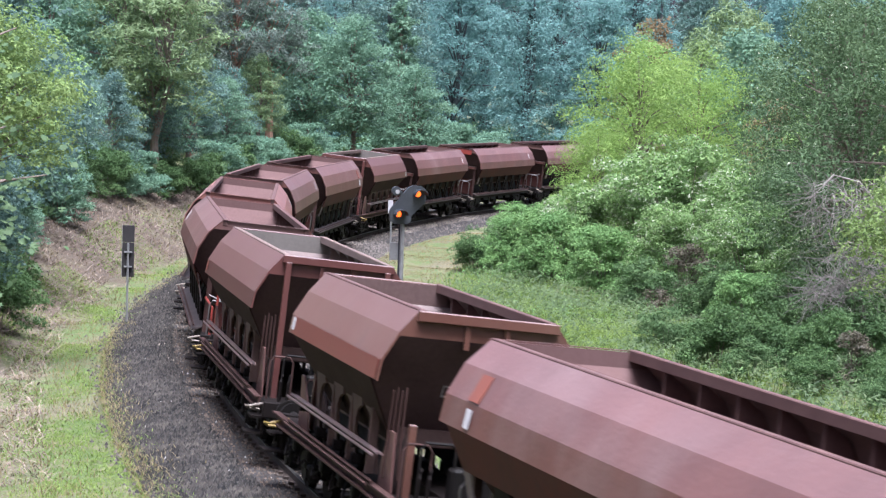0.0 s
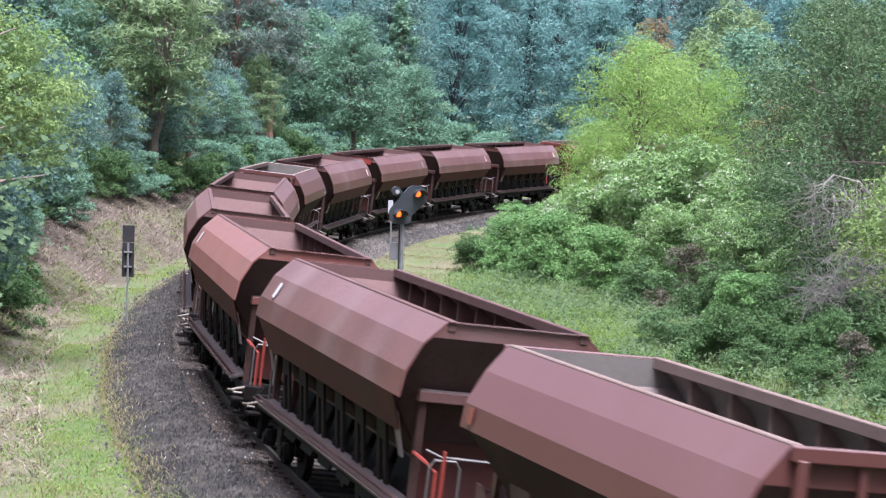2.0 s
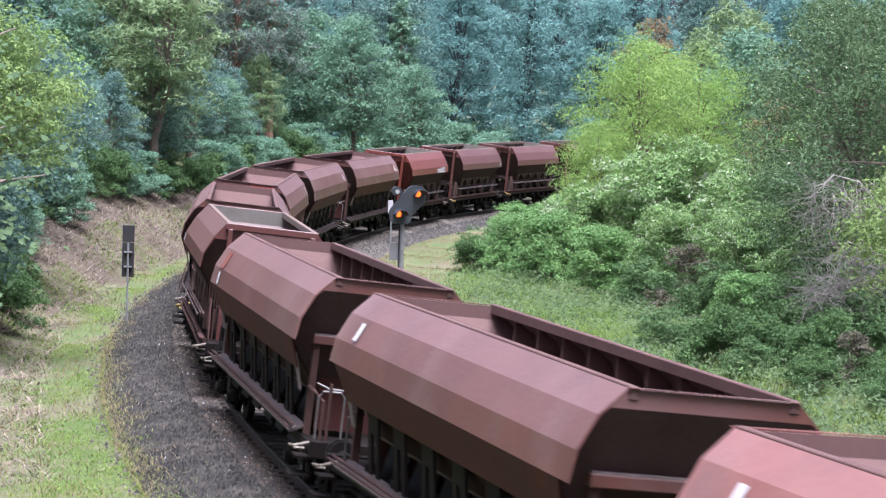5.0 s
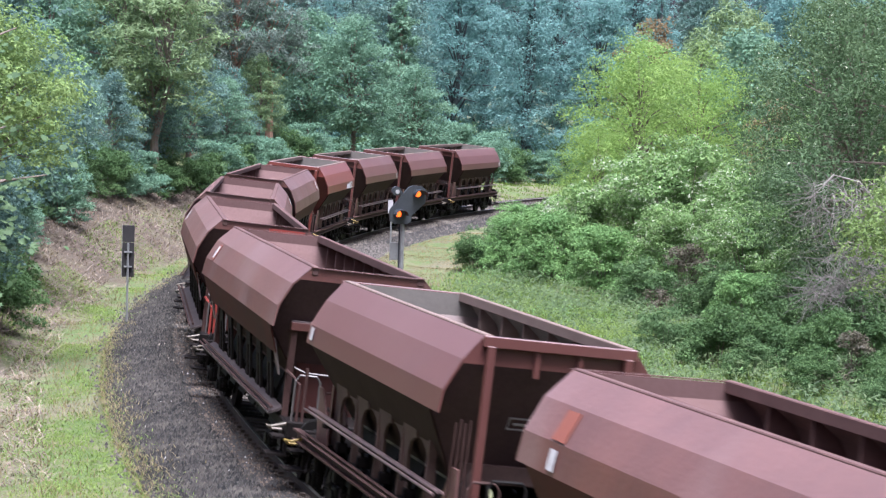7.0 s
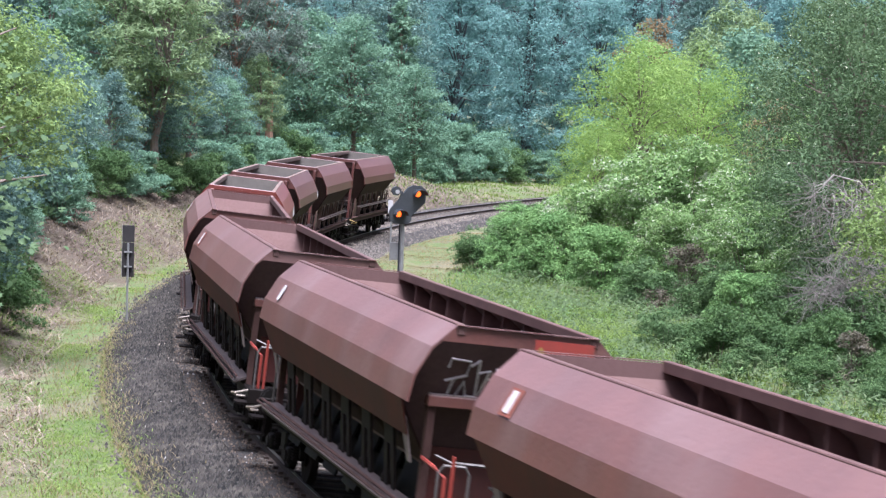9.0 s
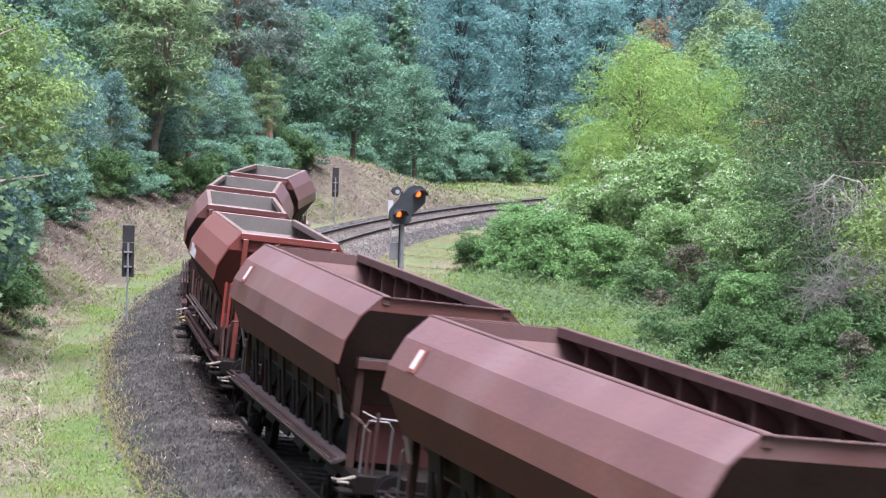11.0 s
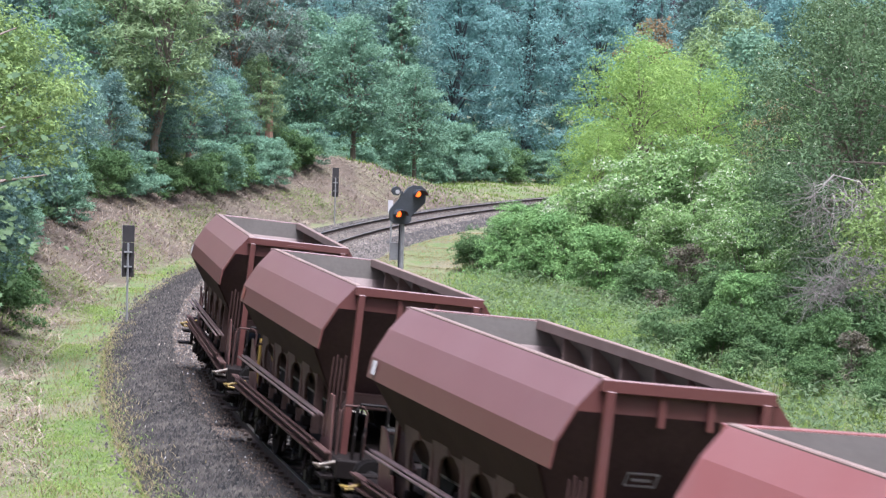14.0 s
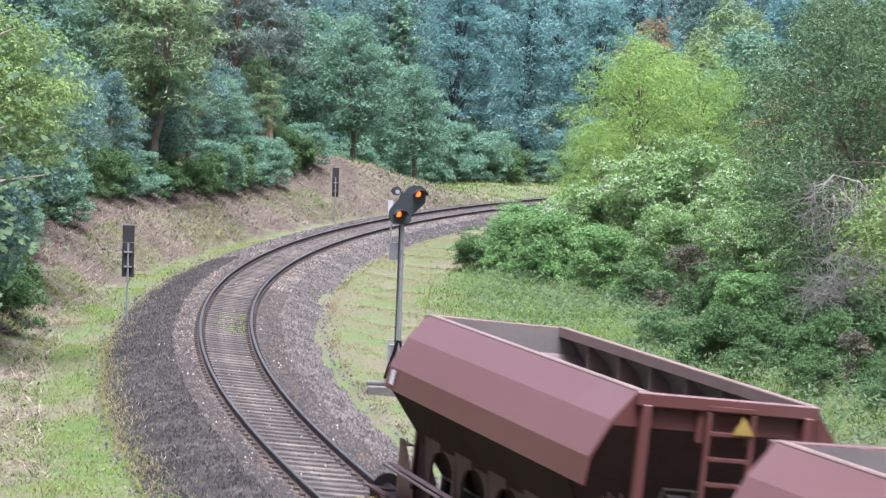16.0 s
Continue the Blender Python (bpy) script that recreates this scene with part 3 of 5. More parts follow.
            for y in (-0.95, -0.80, 0.80, 0.95):
                p("brake_hose", tube(bmesh.new(), [((hl + 0.75) * e, y, 1.10), ((hl + 0.78) * e, y, 1.48), ((hl + 0.70) * e, y * 0.96, 1.60), ((hl + 0.55) * e, y * 0.94, 1.52), ((hl + 0.50) * e, y * 0.94, 1.1)], 0.026), GRIME)
    # chute bays under the hopper
    bays = {"A": 6, "B": 4, "C": 3}[kind]
    xs = [(-hb + 0.1) + k * 2 * (hb - 0.1) / bays for k in range(bays + 1)]
    for side in (1, -1):
        for k in range(bays):
            a, b = xs[k], xs[k + 1]
            c = (a + b) / 2
            bm = bmesh.new()

            def wall(pts):
                q = [(x, ((1.22 if long else 1.10) + 0.12 * (z - 1.2)) * side, z) for x, z in pts]
                plate(bm, q if side < 0 else q[::-1], 0.045)
            if long:
                # narrow portal with a slot, dark bays between
                g = 0.33
                wall([(c - g, 1.15), (c - 0.13, 1.15), (c - 0.12, 1.85), (c - g + 0.03, 2.18)])
                wall([(c + 0.13, 1.15), (c + g, 1.15), (c + g - 0.03, 2.18), (c + 0.12, 1.85)])
                wall([(c - 0.12, 1.85), (c + 0.12, 1.85), (c + g - 0.03, 2.18), (c - g + 0.03, 2.18)])
            else:
                # pillars between wide round-headed openings
                arch = [(0.57, 1.20), (0.57, 1.66), (0.50, 1.88), (0.34, 2.04), (0.14, 2.12)]
                wall([(a, 1.20)] + [(c - u, z) for u, z in arch] + [(c, 2.13), (c, 2.26), (a, 2.26)])
                wall([(b, 1.20), (b, 2.26), (c, 2.26), (c, 2.13)] + [(c + u, z) for u, z in arch[::-1]])
                p("pillar_flange", boxed(a - 0.035, a + 0.035, *sorted((1.13 * side, 1.27 * side)), 1.20, 2.20, bevel=0.008), DUSTPLATE)
            p("chute_frame", bm, GRIME if long else DUSTPLATE)
            bm = bmesh.new()
            quad = [(c - 0.62, 0.80 * side, 1.75), (c + 0.62, 0.80 * side, 1.75), (c + 0.5, 1.12 * side, 0.72), (c - 0.5, 1.12 * side, 0.72)]
            plate(bm, quad if side > 0 else quad[::-1], 0.04)
            p("discharge_chute", bm, BLACK)
            bm = boxed(c + 0.45, c + 0.60, *sorted((1.05 * side, 1.22 * side)), 1.16, 1.34, bevel=0.02)
            tube(bm, [(c + 0.52, 1.14 * side, 1.3), (c + 0.3, 1.2 * side, 1.62)], 0.03, 5)
            p("door_cylinder", bm, GRIME)
        # rods, walkway and sill
        if long:
            q = [(-hl + 0.4, 1.16 * side, 1.20), (hl - 0.4, 1.16 * side, 1.20), (hl - 0.4, 1.44 * side, 1.08), (-hl + 0.4, 1.44 * side, 1.08)]
            p("foot_board", plate(bmesh.new(), q if side < 0 else q[::-1], 0.04), BOARD, "worn sloping steel footboard")
        else:
            for y, z in ((1.34, 1.67), (1.41, 1.68), (1.48, 1.65)):
                p("control_rod", tube(bmesh.new(), [(-hl + 0.05, y * side, z), (hl - 0.1, y * side, z)], 0.022), RODSTEEL)
            for e in (1, -1):
                # side sheet at the corner, under the post
                q = [((hl + 0.10) * e, 1.20 * side, 2.02), ((hl + 0.10) * e, 1.16 * side, 1.08), ((hl - 0.78) * e, 1.16 * side, 1.08), ((hl - 0.62) * e, 1.18 * side, 1.55), ((hl - 0.16) * e, 1.21 * side, 2.02)]
                p("corner_plate", plate(bmesh.new(), q if side * e < 0 else q[::-1], 0.03), RUSTRED, "worn red-brown corner plate")
        bm = bmesh.new()
        tube(bm, [(-hl + 0.2, 1.42 * side, 1.24), (hl - 0.2, 1.42 * side, 1.24)], 0.026)
        tube(bm, [(-hl + 0.2, 1.50 * side, 1.20), (hl - 0.2, 1.50 * side, 1.20)], 0.020)
        p("air_pipe", bm, RUSTBROWN)
        for k in range(0 if long else 3):
            x = (-0.6 + 0.6 * k) * hl
            p("rod_bracket", boxed(x - 0.04, x + 0.04, *sorted((1.16 * side, 1.52 * side)), 1.56, 1.635, bevel=0.01), GRIME)
        y0, y1 = sorted((1.14 * side, 1.24 * side))
        p("sole_bar", boxed(-hp + 0.75, hp - 0.75, y0, y1, 0.90, 1.08, bevel=0.02), GRIME)
        if not long:
            bm = boxed(-hp + 0.95, hp - 0.95, *sorted((1.30 * side, 1.345 * side)), 1.00, 1.20, bevel=0.008)
            box(bm, -hp + 0.95, hp - 0.95, *sorted((1.347 * side, 1.43 * side)), 1.00, 1.03)
            box(bm, -hp + 0.95, hp - 0.95, *sorted((1.347 * side, 1.43 * side)), 1.17, 1.20)
            p("side_channel", bm, RUSTBROWN)
            rs = random.Random(5 + side)
            for k in range(int((2 * hl - 0.6) / 1.25) + 1):
                # valves and hoses hung along the channel
                x = -hl + 0.8 + k * 1.25 + rs.uniform(-0.25, 0.25)
                bm = boxed(x - 0.10, x + 0.10, *sorted((1.10 * side, 1.28 * side)), 0.62 + rs.uniform(0, 0.12), 0.92, bevel=0.03)
                tube(bm, [(x + 0.08, 1.24 * side, 0.75), (x + 0.22, 1.36 * side, 0.60), (x + 0.45, 1.30 * side, 0.72), (x + 0.55, 1.2 * side, 0.95)], 0.022, 5)
                p("brake_valve", bm, BLACK if k % 2 else GRIME)
    p("centre_sill", boxed(-hp + 0.8, hp - 0.8, -0.35, 0.35, 0.80, 1.10), GRIME)
    p("air_tank", disc(disc(bmesh.new(), 0.6, 0.0, 0.62, 0.20, 1.6, "Y", 14), -0.6, 0.0, 0.62, 0.20, 1.6, "Y", 14), BLACK)
    for e in (1, -1):
        x = (hp - 0.68) * e
        p("headstock", boxed(x - 0.08, x + 0.08, -1.28, 1.28, 0.84, 1.14, bevel=0.02), GRIME)
        x0, x1 = sorted(((hl - 0.2) * e, (hp - 0.72) * e))
        p("end_platform", boxed(x0, x1, -1.20, 1.20, 1.05, 1.09), GRIME)
        for side in (1, -1):
            y = 0.875 * side
            bm = disc(bmesh.new(), (hp - 0.36) * e, y, 1.03, 0.09, 0.52, "X", 12)
            disc(bm, (hp - 0.07) * e, y, 1.03, 0.24, 0.06, "X", 16)
            p("buffer", bm, BLACK)
            # step with grab rail at the corner
            xs0 = (hp - 1.05) * e
            bm = bmesh.new()
            yo = 1.38 * side
            box(bm, xs0 - 0.24, xs0 + 0.24, *sorted((1.20 * side, 1.56 * side)), 0.50, 0.54)
            box(bm, xs0 - 0.24, xs0 + 0.24, *sorted((1.20 * side, 1.48 * side)), 0.80, 0.84)
            for dx in (-0.19, 0.19):
                box(bm, xs0 + dx - 0.02, xs0 + dx + 0.02, *sorted((1.22 * side, 1.26 * side)), 0.50, 0.95)
            p("foot_step", bm, GRIME)
            bm = bmesh.new()
            tube(bm, [(xs0 - 0.30, yo - 0.20 * side, 1.12), (xs0 - 0.30, yo + 0.14 * side, 1.02), (xs0 + 0.10, yo + 0.16 * side, 0.98), (xs0 + 0.34, yo + 0.06 * side, 0.90), (xs0 + 0.34, yo - 0.18 * side, 0.90)], 0.026)
            p("grab_handle", bm, YELLOW if (side > 0) == (e > 0) and not long else PALEPIPE)
            bm = bmesh.new()
            xg = (hl + 0.30) * e
            tube(bm, [(xg, 1.12 * side, 1.08), (xg, 1.12 * side, 1.80), (xg, 1.05 * side, 1.90), (xg, 0.75 * side, 1.90), (xg, 0.68 * side, 1.80), (xg, 0.68 * side, 1.08)], 0.022)
            p("hand_rail", bm, STEELPIPE if long else RUSTBROWN)
        bm = bmesh.new()
        tube(bm, [((hp - 0.6) * e, 0, 0.98), ((hp - 0.02) * e, 0, 0.92)], 0.05)
        tube(bm, [((hp - 0.55) * e, 0.35, 0.95), ((hp - 0.25) * e, 0.33, 0.55), ((hp + 0.0) * e, 0.30, 0.62)], 0.025)
        p("coupling", bm, BLACK)
    for e in (1, -1):
        build_bogie(w, (hp - 2.55) * e)
    return w, skin


def facet(wagon, prof_k, x0, x1, u0, u1, side, m, name, long, label=""):
    """A thin painted panel on one of the side's folds; u runs from the fold's upper to its lower edge."""
    prof = [(1.02, 3.80), (1.34, 3.48), (1.55, 3.07), (1.61, 2.70)] if long else [(1.05, 3.80), (1.31, 3.47), (1.53, 3.05), (1.57, 2.74)]
    (ya, za), (yc, zc) = prof[prof_k], prof[prof_k + 1]
    d = Vector((0, zc - za, ya - yc)).normalized()
    if d.y < 0:
        d = -d

    def at(x, u):
        v = Vector((x, ya + (yc - ya) * u, za + (zc - za) * u)) + d * (0.012 if name != "number_panel" else 0.024)
        return (v.x, v.y * side, v.z)
    quad = [at(x0, u0), at(x1, u0), at(x1, u1), at(x0, u1)]
    return part(name, plate(bmesh.new(), quad if side < 0 else quad[::-1], 0.010), m, wagon, label)


MASTER = {k: build_wagon(k) for k in "ABC"}
TRAIN = "ACBAAAABAAAABBBB"
LOOK = ["A", "OLD", "B", "A", "A3", "A", "A", "B", "A", "A", "A", "A", "RED", "B", "B", "B"]
PAINTS = {"A": PAINT_A, "A3": PAINT_A3, "B": PAINT_B, "OLD": PAINT_OLD, "RED": PAINT_RED}
LABELS = {"A": "long dull brown steel hopper wagon, empty and dusty", "A3": "long sun-faded light red steel hopper wagon",
          "B": "short maroon hopper wagon with grey dusty lining", "OLD": "short rusty red hopper wagon with brown lining",
          "RED": "short bright red hopper wagon with white lettering"}
WAGONS = []


def dress(w, i):
    """What sets the single wagons apart."""
    long, look_ = TRAIN[i] == "A", LOOK[i]
    hl = HALF[TRAIN[i]][0]
    for side in (1, -1):
        x = (hl - 0.55)
        if long:
            x = hl - 1.2
            if i in (0, 6, 8, 10, 11):
                facet(w, 1, x - 0.22, x + 0.20, 0.12, 0.95, side, ORANGE, "orange_patch", True)
            facet(w, 2 if i in (0, 6) else 1, x - 0.11, x + 0.09, 0.2, 0.85, side, WHITE, "number_panel", True)
        elif look_ == "RED":
            for k, (a, b) in enumerate(((0.3, 0.75), (0.95, 1.2), (1.28, 1.48), (1.54, 1.66), (1.72, 1.92), (1.98, 2.2))):
                facet(w, 2, x - b, x - a, 0.06 if k < 2 else 0.3, 0.95, side, WHITE, "white_letter_bar", False)
            facet(w, 2, x - 0.66, x - 0.39, 0.25, 0.75, side, PAINT_RED, "white_letter_bar", False, "red field inside white frame")
        else:
            facet(w, 2, x + 0.05, x + 0.25, 0.1, 0.75, side, WHITE if i % 2 else ORANGE, "number_panel", False)
        if look_ == "OLD":
            facet(w, 2, -hl + 0.08, hl - 0.3, 0.03, 0.97, side, PAINT_RED, "repainted_panel", False, "newer red lower side panel")
    e = -1
    x = hl * e
    if look_ == "RED" or i == 15:
        bm = bmesh.new()
        xl = (hl + 0.16) * e
        for y in (0.25, -0.27):
            box(bm, xl - 0.025, xl + 0.025, y - 0.025, y + 0.025, 1.1, 3.66)
        for k in range(9):
            box(bm, xl - 0.02, xl + 0.02, -0.27, 0.25, 1.45 + 0.28 * k, 1.49 + 0.28 * k)
        lad = part("ladder", bm, PAINTS[look_], w)
    if not long:
        def on_end(y, z):
            return ((hl - 1.25 + 1.25 * (z - 1.72) / 1.70 + 0.008) * e, y, z)
        bm = bmesh.new()
        for (ya, za), (yc, zc) in (((0.02, 2.52), (0.42, 2.54)), ((0.02, 2.68), (0.42, 2.70)), ((0.02, 2.52), (0.04, 2.70)), ((0.40, 2.52), (0.42, 2.70)), ((0.10, 2.59), (0.34, 2.62))):
            q = [on_end(ya, za), on_end(yc, za), on_end(yc, zc), on_end(ya, zc)]
            plate(bm, q[::-1], 0.008)
        part("plate_frame", bm, GREYPAINT, w, "small pale outlined plate")
    if look_ == "RED" or i in (9, 15):
        bm = plate(bmesh.new(), [(x - 0.20, -0.28, 3.44), (x - 0.20, -0.02, 3.44), (x - 0.20, -0.15, 3.64)][::-1], 0.01)
        part("warning_triangle", bm, YELLOW, w, "yellow warning triangle")
    if look_ == "RED":
        bm = bmesh.new()
        for y in (1.27, 1.16):
            tube(bm, [(x - 0.16, y, 1.75), (x - 0.16, y, 2.72)], 0.032)
        part("red_lever", bm, REDPIPE, w, "bright red upright lever")
        bm = bmesh.new()
        tube(bm, [(x - 0.75, 0.55, 1.1), (x - 0.75, 0.55, 1.55), (x - 0.75, 0.10, 1.60), (x - 0.75, 0.05, 1.1)], 0.035)
        part("brake_rail", bm, REDPIPE, w, "bright red bent pipe")
    if i in (12, 14):
        bm = bmesh.new()
        xg = (hl + 0.62)
        for y in (0.95, 0.70):
            tube(bm, [(xg, y, 1.1), (xg, y, 1.95), (xg, y - 0.06, 2.02), (xg, y - 0.16, 2.02)], 0.04)
        part("yellow_rail", bm, YELLOW, w, "yellow painted bent pipe")
    if i == 9:
        bm = bmesh.new()

        def mark(y, z):
            return ((hl - 1.15 + 1.15 * (z - 1.72) / 1.85 + 0.02) * e, y, z)
        # loose pale strokes sprayed over the end
        for pts in (((1.02, 3.20), (1.00, 3.33), (0.72, 3.31), (0.74, 3.10), (1.02, 3.00)), ((0.90, 3.04), (0.94, 2.78), (0.84, 2.75), (0.74, 3.02), (0.68, 2.80)),
                    ((0.70, 3.24), (0.60, 3.34), (0.54, 2.80), (0.70, 2.80)), ((0.60, 3.14), (0.42, 3.20), (0.50, 2.82)), ((0.46, 3.06), (0.34, 3.10), (0.34, 2.80), (0.44, 2.82)),
                    ((0.34, 3.22), (0.20, 3.26), (0.14, 2.80), (0.34, 2.78)), ((0.32, 3.10), (0.16, 3.12)), ((0.32, 2.95), (0.14, 2.96)), ((0.05, 3.3), (0.02, 2.8), (-0.2, 2.9)),
                    ((-0.1, 3.3), (-0.3, 3.2), (-0.15, 3.0), (-0.35, 2.8))):
            tube(bm, [mark(*q) for q in pts], 0.019, 4)
        part("spray_scrawl", bm, GREYPAINT, w, "pale sprayed scrawl")
        x0 = hl * e - 0.008
        part("red_end_patch", plate(bmesh.new(), [(x0 - 0.052, -0.95, 3.46), (x0 - 0.052, -0.1, 3.46), (x0 - 0.052, -0.1, 3.72), (x0 - 0.052, -0.95, 3.72)], 0.008), REDPIPE, w)
    if long:
        bm = bmesh.new()
        xg = (hl + 0.42) * e
        tube(bm, [(xg, 1.05, 1.05), (xg, 1.05, 1.75), (xg + 0.3, 1.15, 1.85), (xg + 0.8, 1.2, 1.9)], 0.03)
        tube(bm, [(xg, 0.95, 1.05), (xg, 0.95, 2.05)], 0.03)
        part("brake_lever", bm, REDPIPE if i in (3, 4, 9, 10) else RUSTBROWN, w)


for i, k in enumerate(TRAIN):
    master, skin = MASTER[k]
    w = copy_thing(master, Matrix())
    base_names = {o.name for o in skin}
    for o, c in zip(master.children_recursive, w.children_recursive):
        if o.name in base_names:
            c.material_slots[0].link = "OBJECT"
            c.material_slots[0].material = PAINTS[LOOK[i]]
        if LOOK[i] == "OLD":
            for sl in c.material_slots:
                if sl.material in (LINING_B, RIM_B):
                    swap = LINING_A if sl.material == LINING_B else RIM_A
                    sl.link = "OBJECT"
                    sl.material = swap
        if LOOK[i] == "RED" and o.name.startswith("end_slope"):
            c.material_slots[0].link = "OBJECT"
            c.material_slots[0].material = SOOT_SHADE_RED
    dress(w, i)
    tagged(w, LABELS[LOOK[i]] + (", scrawl-sprayed end" if i == 9 else ", last in train" if i == 15 else ""), "wagon", "wagons of the train")
    WAGONS.append((w, k))
for k in "ABC":
    for o in (*MASTER[k][0].children_recursive, MASTER[k][0]):
        bpy.data.objects.remove(o)

# rear rim of each wagon on the track at 8 s, from the last one forward
REARS, s_ = [], 61.12
for k in range(len(TRAIN) - 1, -1, -1):
    REARS.insert(0, s_ - (0.66 if TRAIN[k] == "C" else 0))
    s_ -= 15.131 if TRAIN[k] == "A" else (11.55 if TRAIN[k] == "C" else 12.543)


def travelled(t):
    return 12.788 * (t - 8) + 0.0239 * (t - 8) ** 2


def motions():
    times = [0.25 * k for k in range(65)]
    spin = [k / 30 for k in range(481)]
    for (w, kind), rear in zip(WAGONS, REARS):
        half, piv = HALF[kind][0], HALF[kind][1] - 2.55
        rows = []
        for t in times:
            s = rear - half - travelled(t)
            a, b = spot(s - piv, 0), spot(s + piv, 0)
            m = Matrix.Rotation(math.atan2(b.y - a.y, b.x - a.x), 4, "Z") @ Matrix.Rotation(cant_at(s), 4, "X")
            rows.append((t, Matrix.Translation((a + b) / 2) @ m))
        walk(w, rows)
        for bogie in w.children:
            if not bogie.name.startswith("bogie"):
                continue
            for ws in bogie.children:
                if ws.name.startswith("wheelset"):
                    x, z = ws.location.x, ws.location.z
                    walk(ws, [(t, pose(x, 0, z, 0, -math.degrees(travelled(t) / 0.46) % 360, 0)) for t in spin])


# ------------------------------------------------------------------ signal and boards
def base_z(x, y):
    return float(ground_z(np.array([x]), np.array([y]))[0])


def build_signal():
    x, y = -1.04, 63.13
    sig = new("railway_signal")
    sig.matrix_world = pose(x, y, -0.5)

    def p(name, bm, m, label="", parent=None):
        return part(name, bm, m, parent or sig, label)
    p("mast", tube(bmesh.new(), [(0, 0, 0.25), (0, 0, 4.95)], 0.055, 10), GALV)
    p("cable_duct", tube(bmesh.new(), [(-0.11, 0.02, 0.3), (-0.07, 0.02, 3.3), (-0.07, 0.02, 4.2)], 0.022, 6), SIGNALBLACK)
    bm = bmesh.new()
    tube(bm, [(-0.34, -0.05, 0.28), (-0.02, -0.03, 1.25)], 0.04, 6)
    tube(bm, [(0.22, -0.05, 0.28), (0.02, -0.03, 1.25)], 0.04, 6)
    p("brace", bm, GRIME)
    p("foundation", boxed(-0.76, 0.74, -0.35, 0.30, -0.22, 0.10, bevel=0.02), CONCRETE, "long concrete footing")
    p("foundation_cap", boxed(-0.79, 0.64, -0.12, 0.26, 0.105, 0.20, bevel=0.02), CONCRETE)
    cab = p("equipment_box", boxed(-0.28, 0.30, 0.10, 0.34, 0.42, 1.12, bevel=0.015), BOXGREY, "pale grey steel equipment box")
    p("box_frame", box(box(box(boxed(-0.30, -0.24, 0.04, 0.10, 0.40, 1.26), 0.25, 0.31, 0.04, 0.10, 0.40, 1.26), -0.24, 0.25, 0.04, 0.10, 1.20, 1.26), -0.24, 0.25, 0.04, 0.10, 0.52, 0.57), BOXGREY, "", cab)
    p("back_plate", boxed(-0.30, -0.06, 0.06, 0.08, 3.28, 3.72, bevel=0.006), GALV)
    # black head: a broad slanting shield
    ring = [(-0.36, 4.30), (-0.24, 4.22), (0.10, 4.22), (0.20, 4.30), (0.20, 4.42), (0.56, 4.76), (0.58, 5.08), (0.46, 5.18), (0.24, 5.20), (0.10, 5.13), (-0.02, 4.98), (-0.06, 5.05), (-0.12, 4.86), (-0.33, 4.62), (-0.38, 4.52)]
    ring = [(u * 0.98, v - 0.02) for u, v in ring]
    bm = plate(bmesh.new(), [(u, -0.12, v) for u, v in ring], 0.10)
    head = p("signal_head", bm, SIGNALBLACK, "black slanting signal shield")
    head.rotation_euler = (0, 0, radians(17))
    bm = disc(bmesh.new(), -0.215, -0.10, 5.03, 0.115, 0.12, "Y", 18)
    p("small_lamp_housing", bm, SIGNALBLACK, "", head)
    p("small_lens", disc(bmesh.new(), -0.20, -0.17, 5.01, 0.055, 0.03, "Y", 14), LENS, "", head)
    for u, v in ((0.33, 4.965), (-0.165, 4.455)):
        p("lamp_rim", disc(bmesh.new(), u + 0.02, -0.14, v, 0.125, 0.06, "Y", 18), SIGNALBLACK, "", head)
        p("lit_lens", disc(bmesh.new(), u, -0.185, v, 0.075, 0.03, "Y", 16), AMBER, "glowing amber lens", head)
        bm = bmesh.new()
        n = 10
        for k in range(n):
            a0, a1 = radians(-5 + 190 * k / n), radians(-5 + 190 * (k + 1) / n)
            c = [(u + 0.05 + 0.165 * math.cos(a), yy, v - 0.02 + 0.135 * math.sin(a)) for a, yy in ((a0, -0.13), (a1, -0.13), (a1, -0.42), (a0, -0.42))]
            plate(bm, c, 0.012)
        p("hood", bm, SIGNALBLACK, "", head)
    return tagged(sig, "black railway signal with two lit amber lamps on steel mast", "railway signal")


build_signal()


def build_board(x, y, h0, h1, width):
    b = base_z(x, y)
    ob = new("distance_board")
    ob.matrix_world = pose(x, y, b, 0, 0, 4)
    z0 = -0.5 - b
    part("post", tube(bmesh.new(), [(0, 0, -0.2), (0, 0, h1 + z0 - 0.55)], 0.035, 8), GALV, ob)
    mid = (h0 + h1) / 2 + 0.28
    for a, c in ((h0, mid - 0.01), (mid, h1)):
        part("panel", boxed(-width / 2, width / 2, 0.05, 0.075, a + z0, c + z0, bevel=0.006), SIGNBACK, ob)
    part("clamp", box(boxed(-0.12, 0.12, -0.045, 0.05, h0 + z0 + 0.30, h0 + z0 + 0.34), -0.12, 0.12, -0.045, 0.05, h0 + z0 + 0.75, h0 + z0 + 0.79), GALV, ob)
    part("panel_edge", boxed(-width / 2 - 0.012, -width / 2 - 0.001, 0.035, 0.09, h0 + z0, h1 + z0), GALV, ob)
    return tagged(ob, "narrow dark back of a distance board on a steel post", "track sign", "distance boards beside the track")


